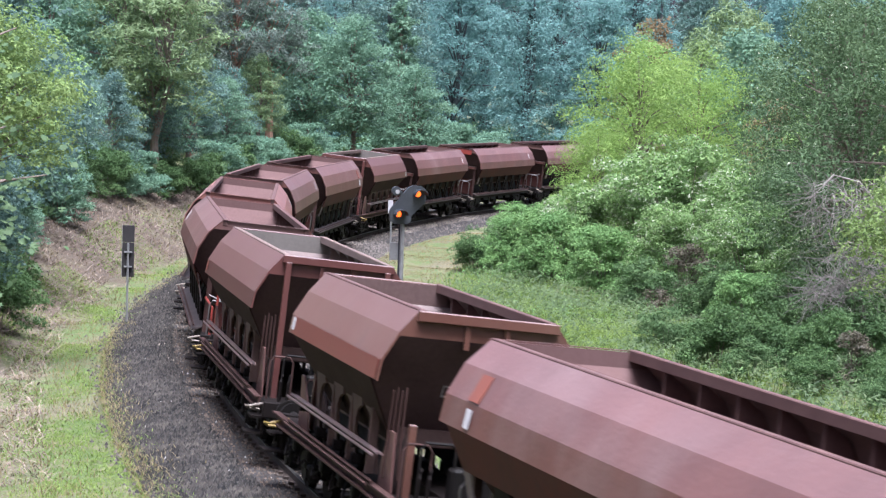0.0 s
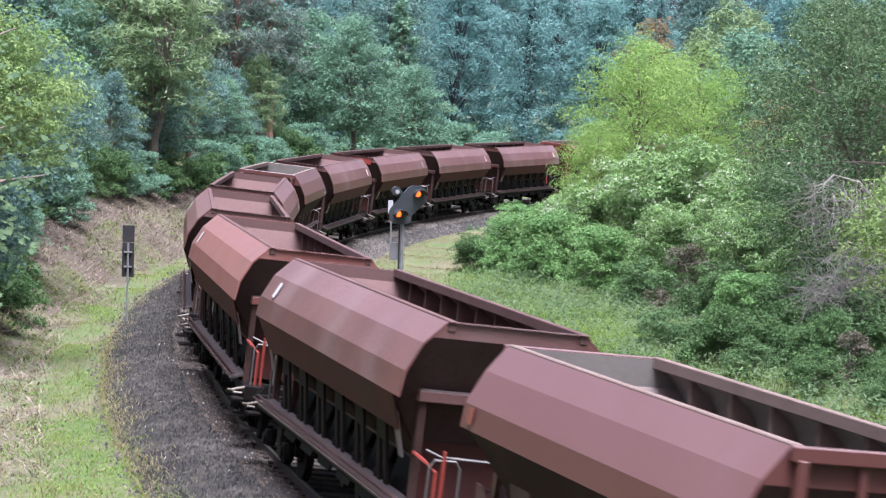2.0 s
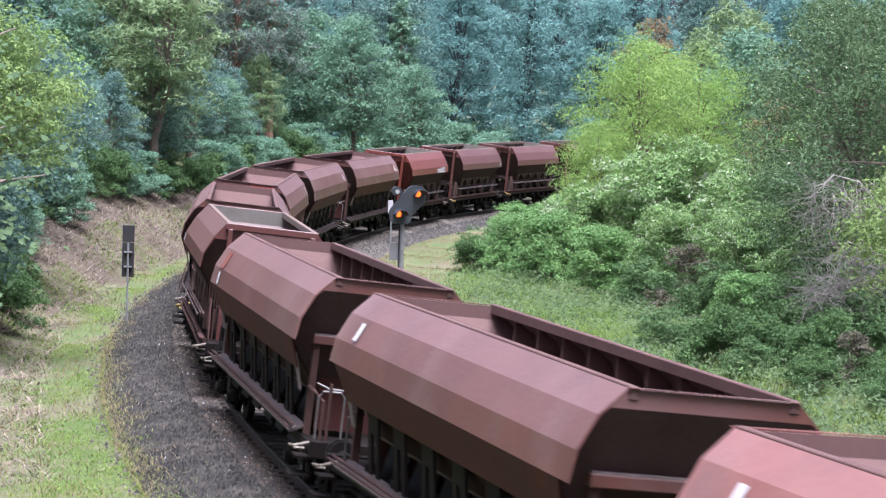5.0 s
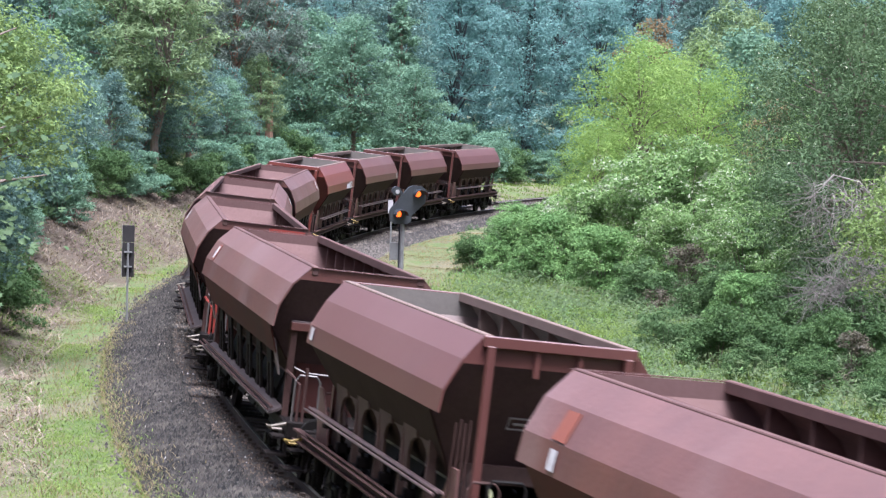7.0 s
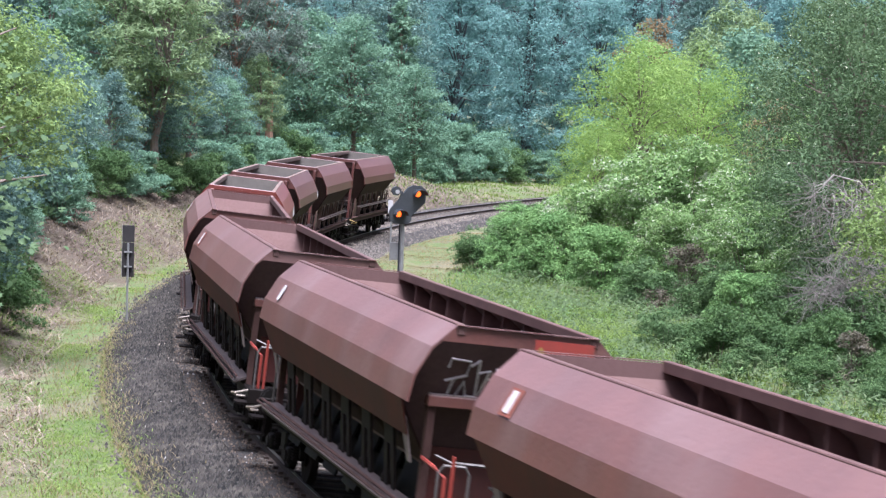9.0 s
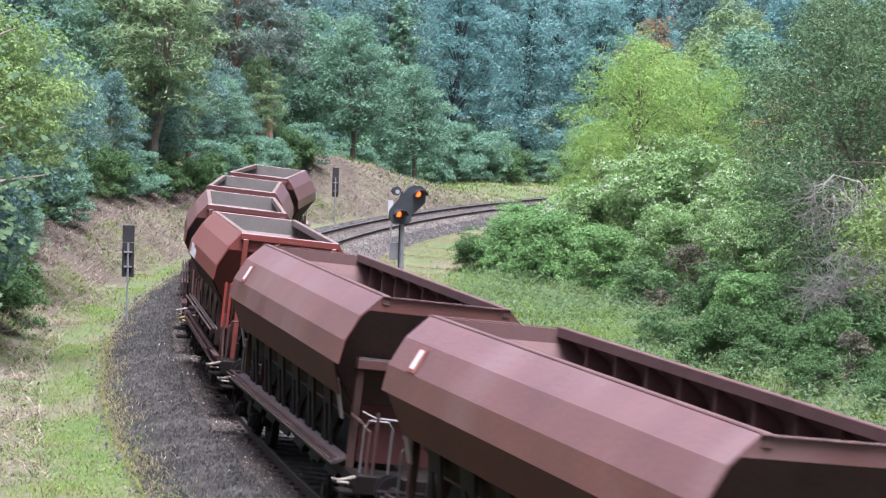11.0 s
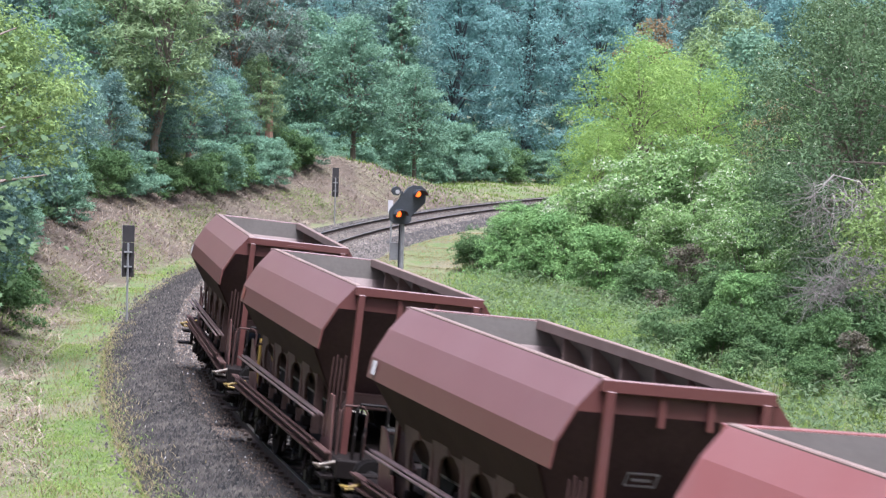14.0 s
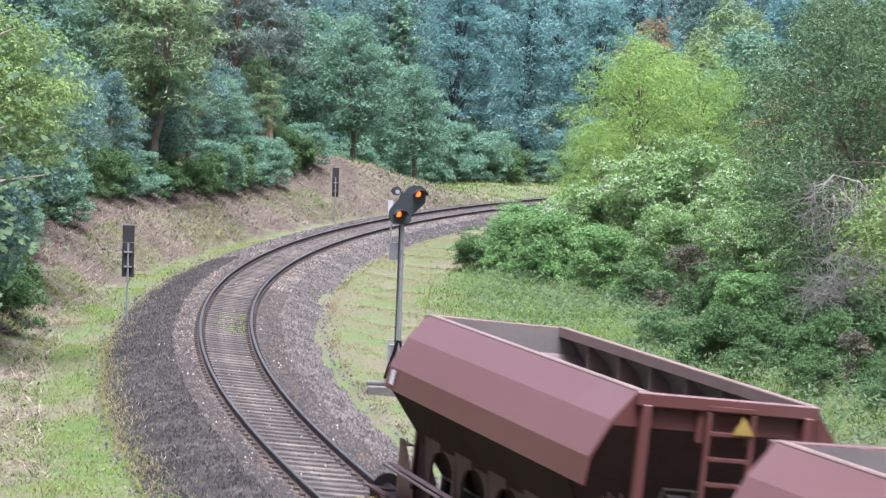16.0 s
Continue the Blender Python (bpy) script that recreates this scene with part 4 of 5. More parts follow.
build_board(-9.74, 77.58, 1.52, 3.12, 0.37)
build_board(-6.01, 137.98, 1.55, 3.15, 0.36)
mk = new("marker_post")
mk.matrix_world = pose(-2.36, 112.3, -0.62)
part("post", tube(bmesh.new(), [(0, 0, -0.1), (0, 0, 2.7)], 0.035, 8), GALV, mk)
part("plate", boxed(-0.15, 0.07, -0.055, -0.04, 2.12, 2.72, bevel=0.005), WHITE, mk, "narrow white plate")
tagged(mk, "thin post with a narrow white plate in grass", "track sign")


# ------------------------------------------------------------------ plants
RNG = np.random.default_rng(7)


def leaves(points, normals, size, rng, slim=0.6):
    """Four-cornered, slightly folded leaves at the points."""
    n = len(points)
    nr = normals + rng.normal(0, 0.42, (n, 3))
    nr /= np.linalg.norm(nr, axis=1)[:, None] + 1e-9
    t = np.cross(nr, rng.normal(0, 1, (n, 3)))
    t /= np.linalg.norm(t, axis=1)[:, None] + 1e-9
    b = np.cross(nr, t)
    a = (size * rng.uniform(0.6, 1.35, n))[:, None]
    v = np.stack([points - t * a * 0.8 - b * a * slim, points - t * a * 0.8 + b * a * slim, points + t * a * 1.25], 1).reshape(-1, 3)
    f = np.arange(3 * n).reshape(-1, 3)
    return v, f


def crown_points(blobs, count, rng, rough=0.22):
    """Leaf places on small tufts that stand on ragged ellipsoids, the more the larger."""
    tufts = []
    for c, r in blobs:
        k = int(rng.integers(13, 20))
        d = rng.normal(0, 1, (k, 3))
        d[:, 2] += 0.25
        d /= np.linalg.norm(d, axis=1)[:, None]
        for q in d:
            size = rng.uniform(0.24, 0.52)
            tufts.append((np.array(c) + q * np.array(r) * rng.uniform(0.58, 1.08), np.array(r) * size * np.array([1.1, 1.1, 0.5])))
    area = np.array([r[0] * r[1] + r[0] * r[2] for _, r in tufts])
    num = np.maximum(6, (count * area / area.sum()).astype(int))
    P, Nn = [], []
    for (c, r), k in zip(tufts, num):
        d = rng.normal(0, 1, (k, 3))
        d[:, 2] += 0.35
        d /= np.linalg.norm(d, axis=1)[:, None]
        rad = 0.55 + 0.5 * rng.uniform(0, 1, k) ** 0.7 + (rng.random(k) < 0.10) * rng.uniform(0, 0.6, k)
        off = d * r * rad[:, None]
        off[:, 2] -= 0.35 * (off[:, 0] ** 2 + off[:, 1] ** 2) / r[0]
        P.append(c + off)
        Nn.append(0.7 * d + np.array([0, 0, 0.55]))
    return np.concatenate(P), np.concatenate(Nn)


def build_plant(name, h, rad, count, leaf, leafmat, seed, form="round", bark=BARK, blossom=0.0, slim=0.6, rough=0.22, low=0.2, blobs_n=16):
    rng = np.random.default_rng(seed)
    ob = new(name)
    blobs, ends = [], []
    for k in range(blobs_n):
        u = (k + 0.5) / blobs_n
        a = k * 2.4 + rng.uniform(-0.4, 0.4)
        if form == "round":
            z = low + (1 - low) * (0.06 + 0.86 * u)
            w = math.sin(math.pi * min(1, max(0.05, 0.18 + 0.80 * u))) ** 0.7
            br = rad * rng.uniform(0.34, 0.50)
            rr = max(0, w * rad - br * 0.75) * rng.uniform(0.75, 1.1)
            r3 = (br, br, br * rng.uniform(0.65, 0.95))
        elif form == "tall":
            z = low + (1 - low) * (0.04 + 0.92 * u)
            w = (1 - u) ** 0.6 * 0.9 + 0.12
            br = rad * (0.30 + 0.30 * (1 - u)) * rng.uniform(0.8, 1.15)
            rr = max(0, w * rad - br * 0.7)
            r3 = (br, br, br * 1.25)
        elif form == "pine":
            z = 0.42 + 0.55 * u
            br = rad * rng.uniform(0.38, 0.52) * (1.1 - 0.5 * u)
            rr = rad * (1.0 - 0.75 * u) * rng.uniform(0.5, 0.9)
            r3 = (br, br, br * 0.42)
        else:  # mound, reaching the ground
            z = rng.uniform(0.10, 0.80)
            w = math.sqrt(max(0.05, 1 - (z / 0.95) ** 2))
            br = rad * rng.uniform(0.30, 0.46)
            rr = max(0, w * rad - br * 0.6) * rng.uniform(0.4, 1.0)
            r3 = (br, br, min(br, h * 0.45) * rng.uniform(0.6, 0.9))
        c = (rr * math.cos(a), rr * math.sin(a), z * h)
        blobs.append((c, r3))
        ends.append(c)
    P, Nn = crown_points(blobs, count, rng, rough)
    keep = P[:, 2] > 0.02
    P, Nn = P[keep], Nn[keep]
    v, f = leaves(P, Nn, leaf, rng, slim)
    mats, idx = [leafmat], None
    if blossom:
        mats = [leafmat, BLOSSOM]
        clump = np.sin(P[:, 0] * 1.9 + seed) * np.sin(P[:, 1] * 1.7) + 0.7 * np.sin(P[:, 2] * 2.3)
        idx = ((rng.random(len(P)) < blossom * (1 + 2.5 * np.clip(clump - 0.35, 0, 2) * 2.2)) & (Nn[:, 2] > 0.4)).astype(int).tolist()
    pydata("crown", v.tolist(), f.tolist(), mats, ob, idx)
    bm = bmesh.new()
    top = h * (0.9 if form in ("tall", "pine") else 0.62)
    bend = rng.normal(0, 0.03 * h, (4, 2))
    axis = [Vector((bend[k][0] * k / 3, bend[k][1] * k / 3, top * k / 3)) for k in range(4)]
    thick = max(0.03, 0.016 * h)
    if form != "mound":
        tube(bm, [Vector((0, 0, -0.4))] + axis[1:], [thick * 1.4, thick, thick * 0.7, thick * 0.3], 8)
    for c in ends:
        c = Vector(c)
        hz = max(0.02, min(top * 0.95, c.z * 0.72))
        q = axis[min(3, int(hz / top * 3))].copy()
        q.z = hz
        if form == "mound":
            q = Vector((0.1 * c.x, 0.1 * c.y, -0.1))
        midp = q.lerp(c, 0.5) + Vector((0, 0, 0.06 * h * (1 if form != "pine" else -0.3)))
        tube(bm, [q, midp, c], [thick * 0.42, thick * 0.28, thick * 0.10], 5)
    part("trunk" if form != "mound" else "rootstock", bm, bark, ob)
    return ob


PROTO = {}


def proto(key, *args, **kw):
    PROTO[key] = build_plant(*args, **kw)


proto("broad_dark", "deciduous_tree", 11, 3.5, 16000, 0.095, LEAF_DARK, 11, blobs_n=24)
proto("broad_mid", "deciduous_tree", 10, 3.3, 16000, 0.095, LEAF_MID, 12, blobs_n=24)
proto("broad_light", "deciduous_tree", 9.5, 3.1, 10000, 0.115, LEAF_LIGHT, 13, blobs_n=22, low=0.15)
proto("feather", "ailanthus_tree", 11, 3.0, 11000, 0.15, LEAF_FEATHER, 14, slim=0.25, blobs_n=20, low=0.3)
proto("tall_mid", "poplar_tree", 14, 2.0, 8000, 0.13, LEAF_MID, 15, form="tall", low=0.12, blobs_n=18)
proto("pine", "pine_tree", 13, 3.0, 9000, 0.17, LEAF_PINE, 16, form="pine", bark=PINEBARK, slim=0.18, blobs_n=18)
proto("far_blue", "forest_tree", 17, 4.4, 20000, 0.115, LEAF_HAZE, 17, bark=FARBARK, blobs_n=28, low=0.10)
proto("far_blue_b", "forest_tree", 18, 3.6, 18000, 0.11, LEAF_HAZE, 18, bark=FARBARK, form="tall", blobs_n=24, low=0.06)
proto("far_dark", "forest_tree", 16, 4.2, 16000, 0.12, LEAF_DARK, 19, bark=FARBARK, blobs_n=26, low=0.10)
# coarse tree for the added light screen out of view
proto("around", "forest_tree", 16, 4.6, 1600, 0.6, LEAF_DARK, 29, blobs_n=20, low=0.10)
proto("near_light", "deciduous_tree", 9.5, 3.1, 26000, 0.055, LEAF_NEARLIGHT, 33, blobs_n=24, low=0.58, rough=0.3)
proto("russet", "half_bare_tree", 12, 2.4, 3600, 0.10, LEAF_RUSSET, 35, blobs_n=16, low=0.45)
proto("robinia", "robinia_tree", 10.5, 4.0, 30000, 0.07, LEAF_ROBINIA, 20, slim=0.42, blobs_n=34, low=0.12, rough=0.32)
proto("locust", "robinia_tree", 12, 3.6, 32000, 0.055, LEAF_OLIVE, 21, blobs_n=28, low=0.10, rough=0.34, blossom=0.010)
proto("vine", "vine_covered_bush", 5.5, 3.0, 22000, 0.062, LEAF_VINE, 22, form="mound", blobs_n=15, blossom=0.07)
proto("vine_b", "vine_covered_bush", 5.0, 2.6, 20000, 0.058, LEAF_VINE, 23, form="mound", blobs_n=14, blossom=0.12)
proto("bright", "green_bush", 3.6, 2.0, 14000, 0.055, LEAF_BRIGHT, 24, form="mound", blobs_n=18)
proto("mid_bush", "green_bush", 2.8, 1.9, 9000, 0.062, LEAF_MID, 25, form="mound", blobs_n=16)
proto("low_bush", "green_bush", 2.8, 1.9, 10000, 0.055, LEAF_NEAR, 36, form="mound", blobs_n=15)
proto("dark_bush", "green_bush", 2.4, 1.6, 9000, 0.052, LEAF_GLOSSY, 26, form="mound", blobs_n=16)
proto("brown_bush", "dry_bush", 3.0, 1.4, 3500, 0.06, LEAF_BROWN, 27, form="mound", blobs_n=12)
LABEL = {"broad_dark": "dark green leafy tree on the bank", "broad_mid": "mid-green leafy tree in the wood", "near_light": "light yellow-green tree with fine leaves on the bank", "broad_light": "light green young leafy tree", "feather": "tall tree with feathery green leaves",
         "tall_mid": "slender upright green tree", "pine": "grey-green pine with reddish trunk", "far_blue": "hazy blue-green forest tree far behind the track", "far_blue_b": "tall hazy blue-green forest tree",
         "far_dark": "dark green forest tree far behind the track", "around": "dark green forest tree beside the cutting", "robinia": "airy yellow-green robinia tree", "locust": "fine-leaved green tree with pale blossom", "vine": "bush overgrown with pale flowering vines",
         "vine_b": "bush under vines with whitish blossom", "bright": "bright green bush beside the grass", "mid_bush": "mid-green bush beside the track clearing", "low_bush": "low plain green bush beside the clearing", "dark_bush": "low dark glossy green bush",
         "brown_bush": "half-dry brown twiggy bush", "russet": "thin half-bare tree with russet leaves", "maple": "maple branch with large fresh green leaves"}
GROUP = {k: ("forest trees" if k.startswith("far") else "bushes" if PROTO[k].children[0].name.startswith("crown") and "bush" in PROTO[k].name else "trees on the slopes") for k in PROTO}
used = set()


def put(key, x, y, scale=1.0, turn=None, sz=1.0, dz=0.0):
    z = base_z(x, y) - 0.05 + dz
    m = pose(x, y, z, 0, 0, RNG.uniform(0, 360) if turn is None else turn) @ Matrix.Diagonal((scale, scale, scale * sz, 1))
    ob = copy_thing(PROTO[key], m)
    tagged(ob, LABEL[key], "bush" if "bush" in PROTO[key].name else "tree", GROUP[key])
    return ob


def seen_at(px, d):
    """Plan x of something d metres ahead that shows at that share of the picture's width, -1 to 1."""
    return px * d * math.tan(radians(10.0))


# wood on the outer bank, front to back
for row, (o0, o1, step, sc, keys) in enumerate((
        (10.0, 11.5, 4.2, 0.56, ("broad_dark", "broad_mid", "broad_dark", "feather", "broad_dark", "broad_mid")),
        (15.0, 18.5, 4.8, 1.0, ("broad_dark", "feather", "pine", "broad_mid", "broad_dark", "tall_mid")),
        (23.0, 28.0, 6.0, 1.15, ("broad_dark", "pine", "far_dark", "broad_mid", "far_dark")))):
    s, k = 4.0 + 3 * row, row
    while s < (70 if row == 0 else 84):
        o = RNG.uniform(o0, o1)
        q = spot(s, o)
        put(keys[k % len(keys)], q.x, q.y, sc * RNG.uniform(0.85, 1.15))
        s += step * RNG.uniform(0.8, 1.2)
        k += 1
# scrub along the wood's edge
s = 2.0
while s < 72:
    q = spot(s, RNG.uniform(8.6, 9.8))
    put(("dark_bush", "mid_bush", "dark_bush")[int(s) % 3], q.x, q.y, RNG.uniform(0.7, 1.1))
    s += RNG.uniform(1.8, 3.0)
# trees standing by themselves at the near left and middle
put("near_light", -12.3, 66.0, 0.95)
put("broad_dark", -13.3, 69.5, 0.58)
put("broad_dark", -14.0, 70.0, 0.62)
put("dark_bush", -13.0, 73.0, 0.9)
put("dark_bush", -13.4, 77.0, 0.9)
put("broad_mid", -16.5, 74.0, 1.15)
put("broad_dark", -15.2, 84.0, 0.95)
put("broad_mid", -6.2, 168.0, 1.0)
put("broad_mid", -2.2, 178.0, 0.85)
put("broad_mid", -9.5, 172.0, 1.05)
put("tall_mid", -3.6, 192.0, 1.0)
put("mid_bush", 0.6, 189.0, 1.55, sz=1.1)
put("mid_bush", 2.6, 192.0, 1.35)
put("dark_bush", 4.6, 194.0, 1.2)
put("broad_mid", -13.0, 165.0, 1.0)
put("feather", -16.5, 160.0, 1.0)
put("feather", -14.2, 123.0, 1.1)
put("feather", -16.6, 127.0, 1.1)
put("pine", -12.6, 148.0, 1.0)
put("pine", -14.6, 145.0, 1.05)
put("pine", -11.0, 156.0, 0.95)
put("broad_light", -17.2, 96.0, 0.95)
# undergrowth at the foot of the forest
for k in range(16):
    put(("mid_bush", "dark_bush", "mid_bush")[k % 3], -15 + 2.1 * k, 199 + RNG.uniform(-2, 2) - 0.35 * abs(k - 8), RNG.uniform(1.0, 1.5))
for x, y in ((-8, 181), (-10.5, 178), (-6.5, 186), (-12, 174), (-3.5, 185), (-1.0, 187)):
    put("mid_bush", x, y, RNG.uniform(0.9, 1.3))
for k in range(12):
    put("dark_bush", -14 + 3.2 * k, 216 + RNG.uniform(-2, 2), RNG.uniform(1.5, 2.0))
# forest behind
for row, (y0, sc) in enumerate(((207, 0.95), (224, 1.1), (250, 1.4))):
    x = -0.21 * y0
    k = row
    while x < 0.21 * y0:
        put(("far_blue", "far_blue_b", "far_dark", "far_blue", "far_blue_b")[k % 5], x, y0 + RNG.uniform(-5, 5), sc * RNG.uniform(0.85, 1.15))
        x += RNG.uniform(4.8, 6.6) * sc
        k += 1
# unseen trees added beside and behind the camera to shut out low sky light
for x, y in [(-24 + 0.5 * k, 52 - 9 * k) for k in range(8)] + [(24 + 0.8 * k, 62 - 9 * k) for k in range(9)] + [(-45 + 9 * k, -26) for k in range(5)] + [(36 + 8 * k, -40) for k in range(4)] + [(-4 + 6 * k, -62) for k in range(4)]:
    put("around", x, y, RNG.uniform(0.85, 1.1))
# the inner side: vines, bushes and trees
for key, x, y, sc in (("robinia", 9.2, 122, 0.98), ("robinia", 12.6, 126, 0.92), ("robinia", 7.2, 119, 0.60), ("broad_mid", 15.5, 132, 1.1), ("broad_light", 11.5, 144, 1.1), ("feather", 16.5, 145, 1.2),
                      ("russet", 12.0, 150, 1.0), ("russet", 14.6, 112, 0.62), ("feather", 13.8, 136, 1.0),
                      ("broad_light", 17.0, 112, 1.0), ("locust", 14.8, 98, 1.0), ("locust", 13.2, 80, 0.95), ("locust", 14.6, 74, 1.05), ("locust", 13.6, 88, 0.95),
                      ("locust", 17.5, 92, 1.1), ("near_light", 9.75, 47, 0.75),
                      ("vine", 9.2, 97, 1.18), ("vine_b", 8.0, 100, 1.15), ("vine", 6.0, 100, 0.82), ("vine_b", 4.7, 103, 0.80), ("vine", 11.4, 91, 1.02), ("vine_b", 13.0, 92, 1.05), ("vine", 8.4, 91, 0.72), ("vine", 10.6, 86, 0.75), ("vine_b", 12.2, 83, 0.72),
                      ("bright", 2.9, 103, 0.85), ("bright", 4.2, 98, 0.95), ("bright", 3.4, 110, 0.9), ("bright", 6.0, 93, 0.9), ("low_bush", 2.0, 106, 0.8), ("dark_bush", 1.4, 104.5, 0.75),
                      ("low_bush", 7.2, 88, 0.85), ("brown_bush", 8.3, 86, 0.95), ("low_bush", 9.0, 82, 0.9), ("bright", 9.4, 77, 0.7), ("low_bush", 10.6, 76, 0.9),
                      ("dark_bush", 7.8, 70, 0.85), ("dark_bush", 9.1, 68.5, 0.8), ("dark_bush", 10.2, 67, 0.8), ("low_bush", 6.6, 74, 0.6), ("low_bush", 11.6, 70, 0.9), ("dark_bush", 11.4, 64, 0.6), ("low_bush", 12.6, 74, 1.1), ("low_bush", 10.9, 59.5, 0.5), ("dark_bush", 9.5, 63.5, 0.55), ("dark_bush", 11.2, 61.5, 0.6), ("low_bush", 8.2, 66.0, 0.5), ("brown_bush", 10.6, 64.5, 0.6)):
    put(key, x, y, sc)


def build_maple():
    """A near branch with large lobed leaves reaching in from a tree on the bank."""
    rng = np.random.default_rng(31)
    ob = new("maple_tree")
    bm = bmesh.new()
    tube(bm, [(0, 0, -0.4), (0.1, 0, 3), (0.2, 0.1, 6), (0.1, 0, 9)], [0.2, 0.16, 0.12, 0.05], 8)
    outline = [(0, -0.5), (0.12, -0.22), (0.45, -0.30), (0.38, -0.05), (0.62, 0.12), (0.30, 0.18), (0.28, 0.42), (0.12, 0.34), (0, 0.68), (-0.12, 0.34), (-0.28, 0.42), (-0.30, 0.18), (-0.62, 0.12), (-0.38, -0.05), (-0.45, -0.30), (-0.12, -0.22)]
    verts, faces = [], []
    for b in range(26):
        a = rng.uniform(0, 6.28)
        z0 = rng.uniform(4.9, 8.8)
        L = rng.uniform(1.4, 2.9) * (1.1 - 0.06 * z0)
        tip = Vector((L * math.cos(a), L * math.sin(a), z0 + rng.uniform(-0.2, 0.9)))
        root = Vector((0.1, 0, z0 - 0.3))
        tube(bm, [root, root.lerp(tip, 0.5) + Vector((0, 0, 0.15)), tip], [0.05, 0.03, 0.01], 5)
        for k in range(85):
            u = rng.uniform(0.25, 1.08)
            c = root.lerp(tip, u) + Vector(rng.normal(0, 0.28, 3))
            n = Vector((rng.normal(0, 0.5), rng.normal(-0.25, 0.5), 0.8)).normalized()
            t = n.orthogonal().normalized()
            t.rotate(Matrix.Rotation(rng.uniform(0, 6.28), 3, n))
            w = n.cross(t)
            sz = rng.uniform(0.075, 0.14)
            i = len(verts)
            verts += [tuple(c + (t * p + w * q) * sz) for p, q in outline]
            faces.append(tuple(range(i, i + len(outline))))
    part("trunk", bm, BARK, ob)
    pydata("crown", verts, faces, [LEAF_OLIVE], ob)
    ob.matrix_world = pose(-7.2, 33.0, base_z(-7.2, 33.0) - 0.6)
    return tagged(ob, LABEL["maple"], "tree", "trees on the slopes")


build_maple()


def build_tangle(x, y, z, size, seed):
    """A thicket of bare grey branches hanging from a fallen limb."""
    rng = np.random.default_rng(seed)
    ob = new("dead_branch")
    bm = bmesh.new()
    tube(bm, [(0.9 * size, 0.2, -z), (0.7 * size, 0.1, 0.2), (0, 0, 0.9 * size), (-0.4 * size, 0.1, 1.0 * size), (-0.8 * size, 0, 0.6 * size)], [0.06, 0.05, 0.035, 0.025, 0.01], 6)
    part("limb", bm, DEADWOOD, ob)
    bm = bmesh.new()
    for k in range(240):
        p0 = Vector((rng.uniform(-0.8, 0.8) * size, rng.normal(0, 0.35), (rng.uniform(0.2, 0.95)) * size))
        d = Vector((rng.normal(-0.3, 0.8), rng.normal(0, 0.4), rng.normal(-0.45, 0.5)))
        pts = [p0]
        for j in range(4):
            d = (d + Vector(rng.normal(0, 0.35, 3))).normalized()
            pts.append(pts[-1] + d * rng.uniform(0.15, 0.38))
        tube(bm, pts, [0.010, 0.008, 0.007, 0.005, 0.003], 3)
    part("twigwork", bm, DEADWOOD, ob)["kind"] = "stuff"
    ob.matrix_world = pose(x, y, base_z(x, y) + z)
    return tagged(ob, "tangle of bare grey dead branches in the trees", "dead branch", "dead branches")


build_tangle(11.3, 68.5, 3.7, 1.7, 81)
build_tangle(11.9, 70.0, 2.0, 1.5, 82)
build_tangle(11.2, 70.5, 1.5, 1.0, 83)
for k in PROTO:
    for o in (*PROTO[k].children_recursive, PROTO[k]):
        bpy.data.objects.remove(o)


# ------------------------------------------------------------------ grass, weeds, litter
def blades(name, pts, height, width, m, label, seed, lean=0.35):
    """Single bent blades at the points, as one growth."""
    rng = np.random.default_rng(seed)
    n = len(pts)
    a = rng.uniform(0, 6.28, n)
    h = height * rng.uniform(0.5, 1.3, n)
    d = np.column_stack([np.cos(a), np.sin(a), np.zeros(n)])
    side = np.column_stack([-np.sin(a), np.cos(a), np.zeros(n)]) * (width * rng.uniform(0.6, 1.3, n))[:, None]
    up = np.column_stack([np.zeros(n), np.zeros(n), h])
    ln = lean * rng.uniform(0.3, 1.6, n) * h
    base = pts - np.array([0, 0, 0.03])
    mid = base + up * 0.6 + d * (ln * 0.35)[:, None]
    tip = base + up + d * ln[:, None]
    v = np.stack([base - side, base + side, mid + side * 0.7, mid - side * 0.7, tip], 1).reshape(-1, 3)
    i = np.arange(n)[:, None] * 5
    quads = (i + np.array([[0, 1, 2, 3]])).tolist()
    tris = (i + np.array([[3, 2, 4]])).tolist()
    ob = pydata(name, v.tolist(), quads + tris, [m])
    return tagged(ob, label, "grass", kind="stuff")


def scatter(n, s0, s1, o0, o1, seed, patch=0.0, freq=0.5, side=1):
    rng = np.random.default_rng(seed)
    s, o = rng.uniform(s0, s1, n), rng.uniform(o0, o1, n)
    x = np.interp(s, SS, TX) - np.sin(np.interp(s, SS, HH)) * o
    y = np.interp(s, SS, TY) + np.cos(np.interp(s, SS, HH)) * o
    if patch:
        g = np.sin(freq * x * 1.3 + 1.1 * np.sin(freq * y)) + np.sin(freq * y * 0.9 + 1.3 * np.sin(freq * 1.7 * x)) + rng.normal(0, 0.5, n)
        keep = (g * side) > patch
        x, y = x[keep], y[keep]
    return np.column_stack([x, y, ground_z(x, y)])


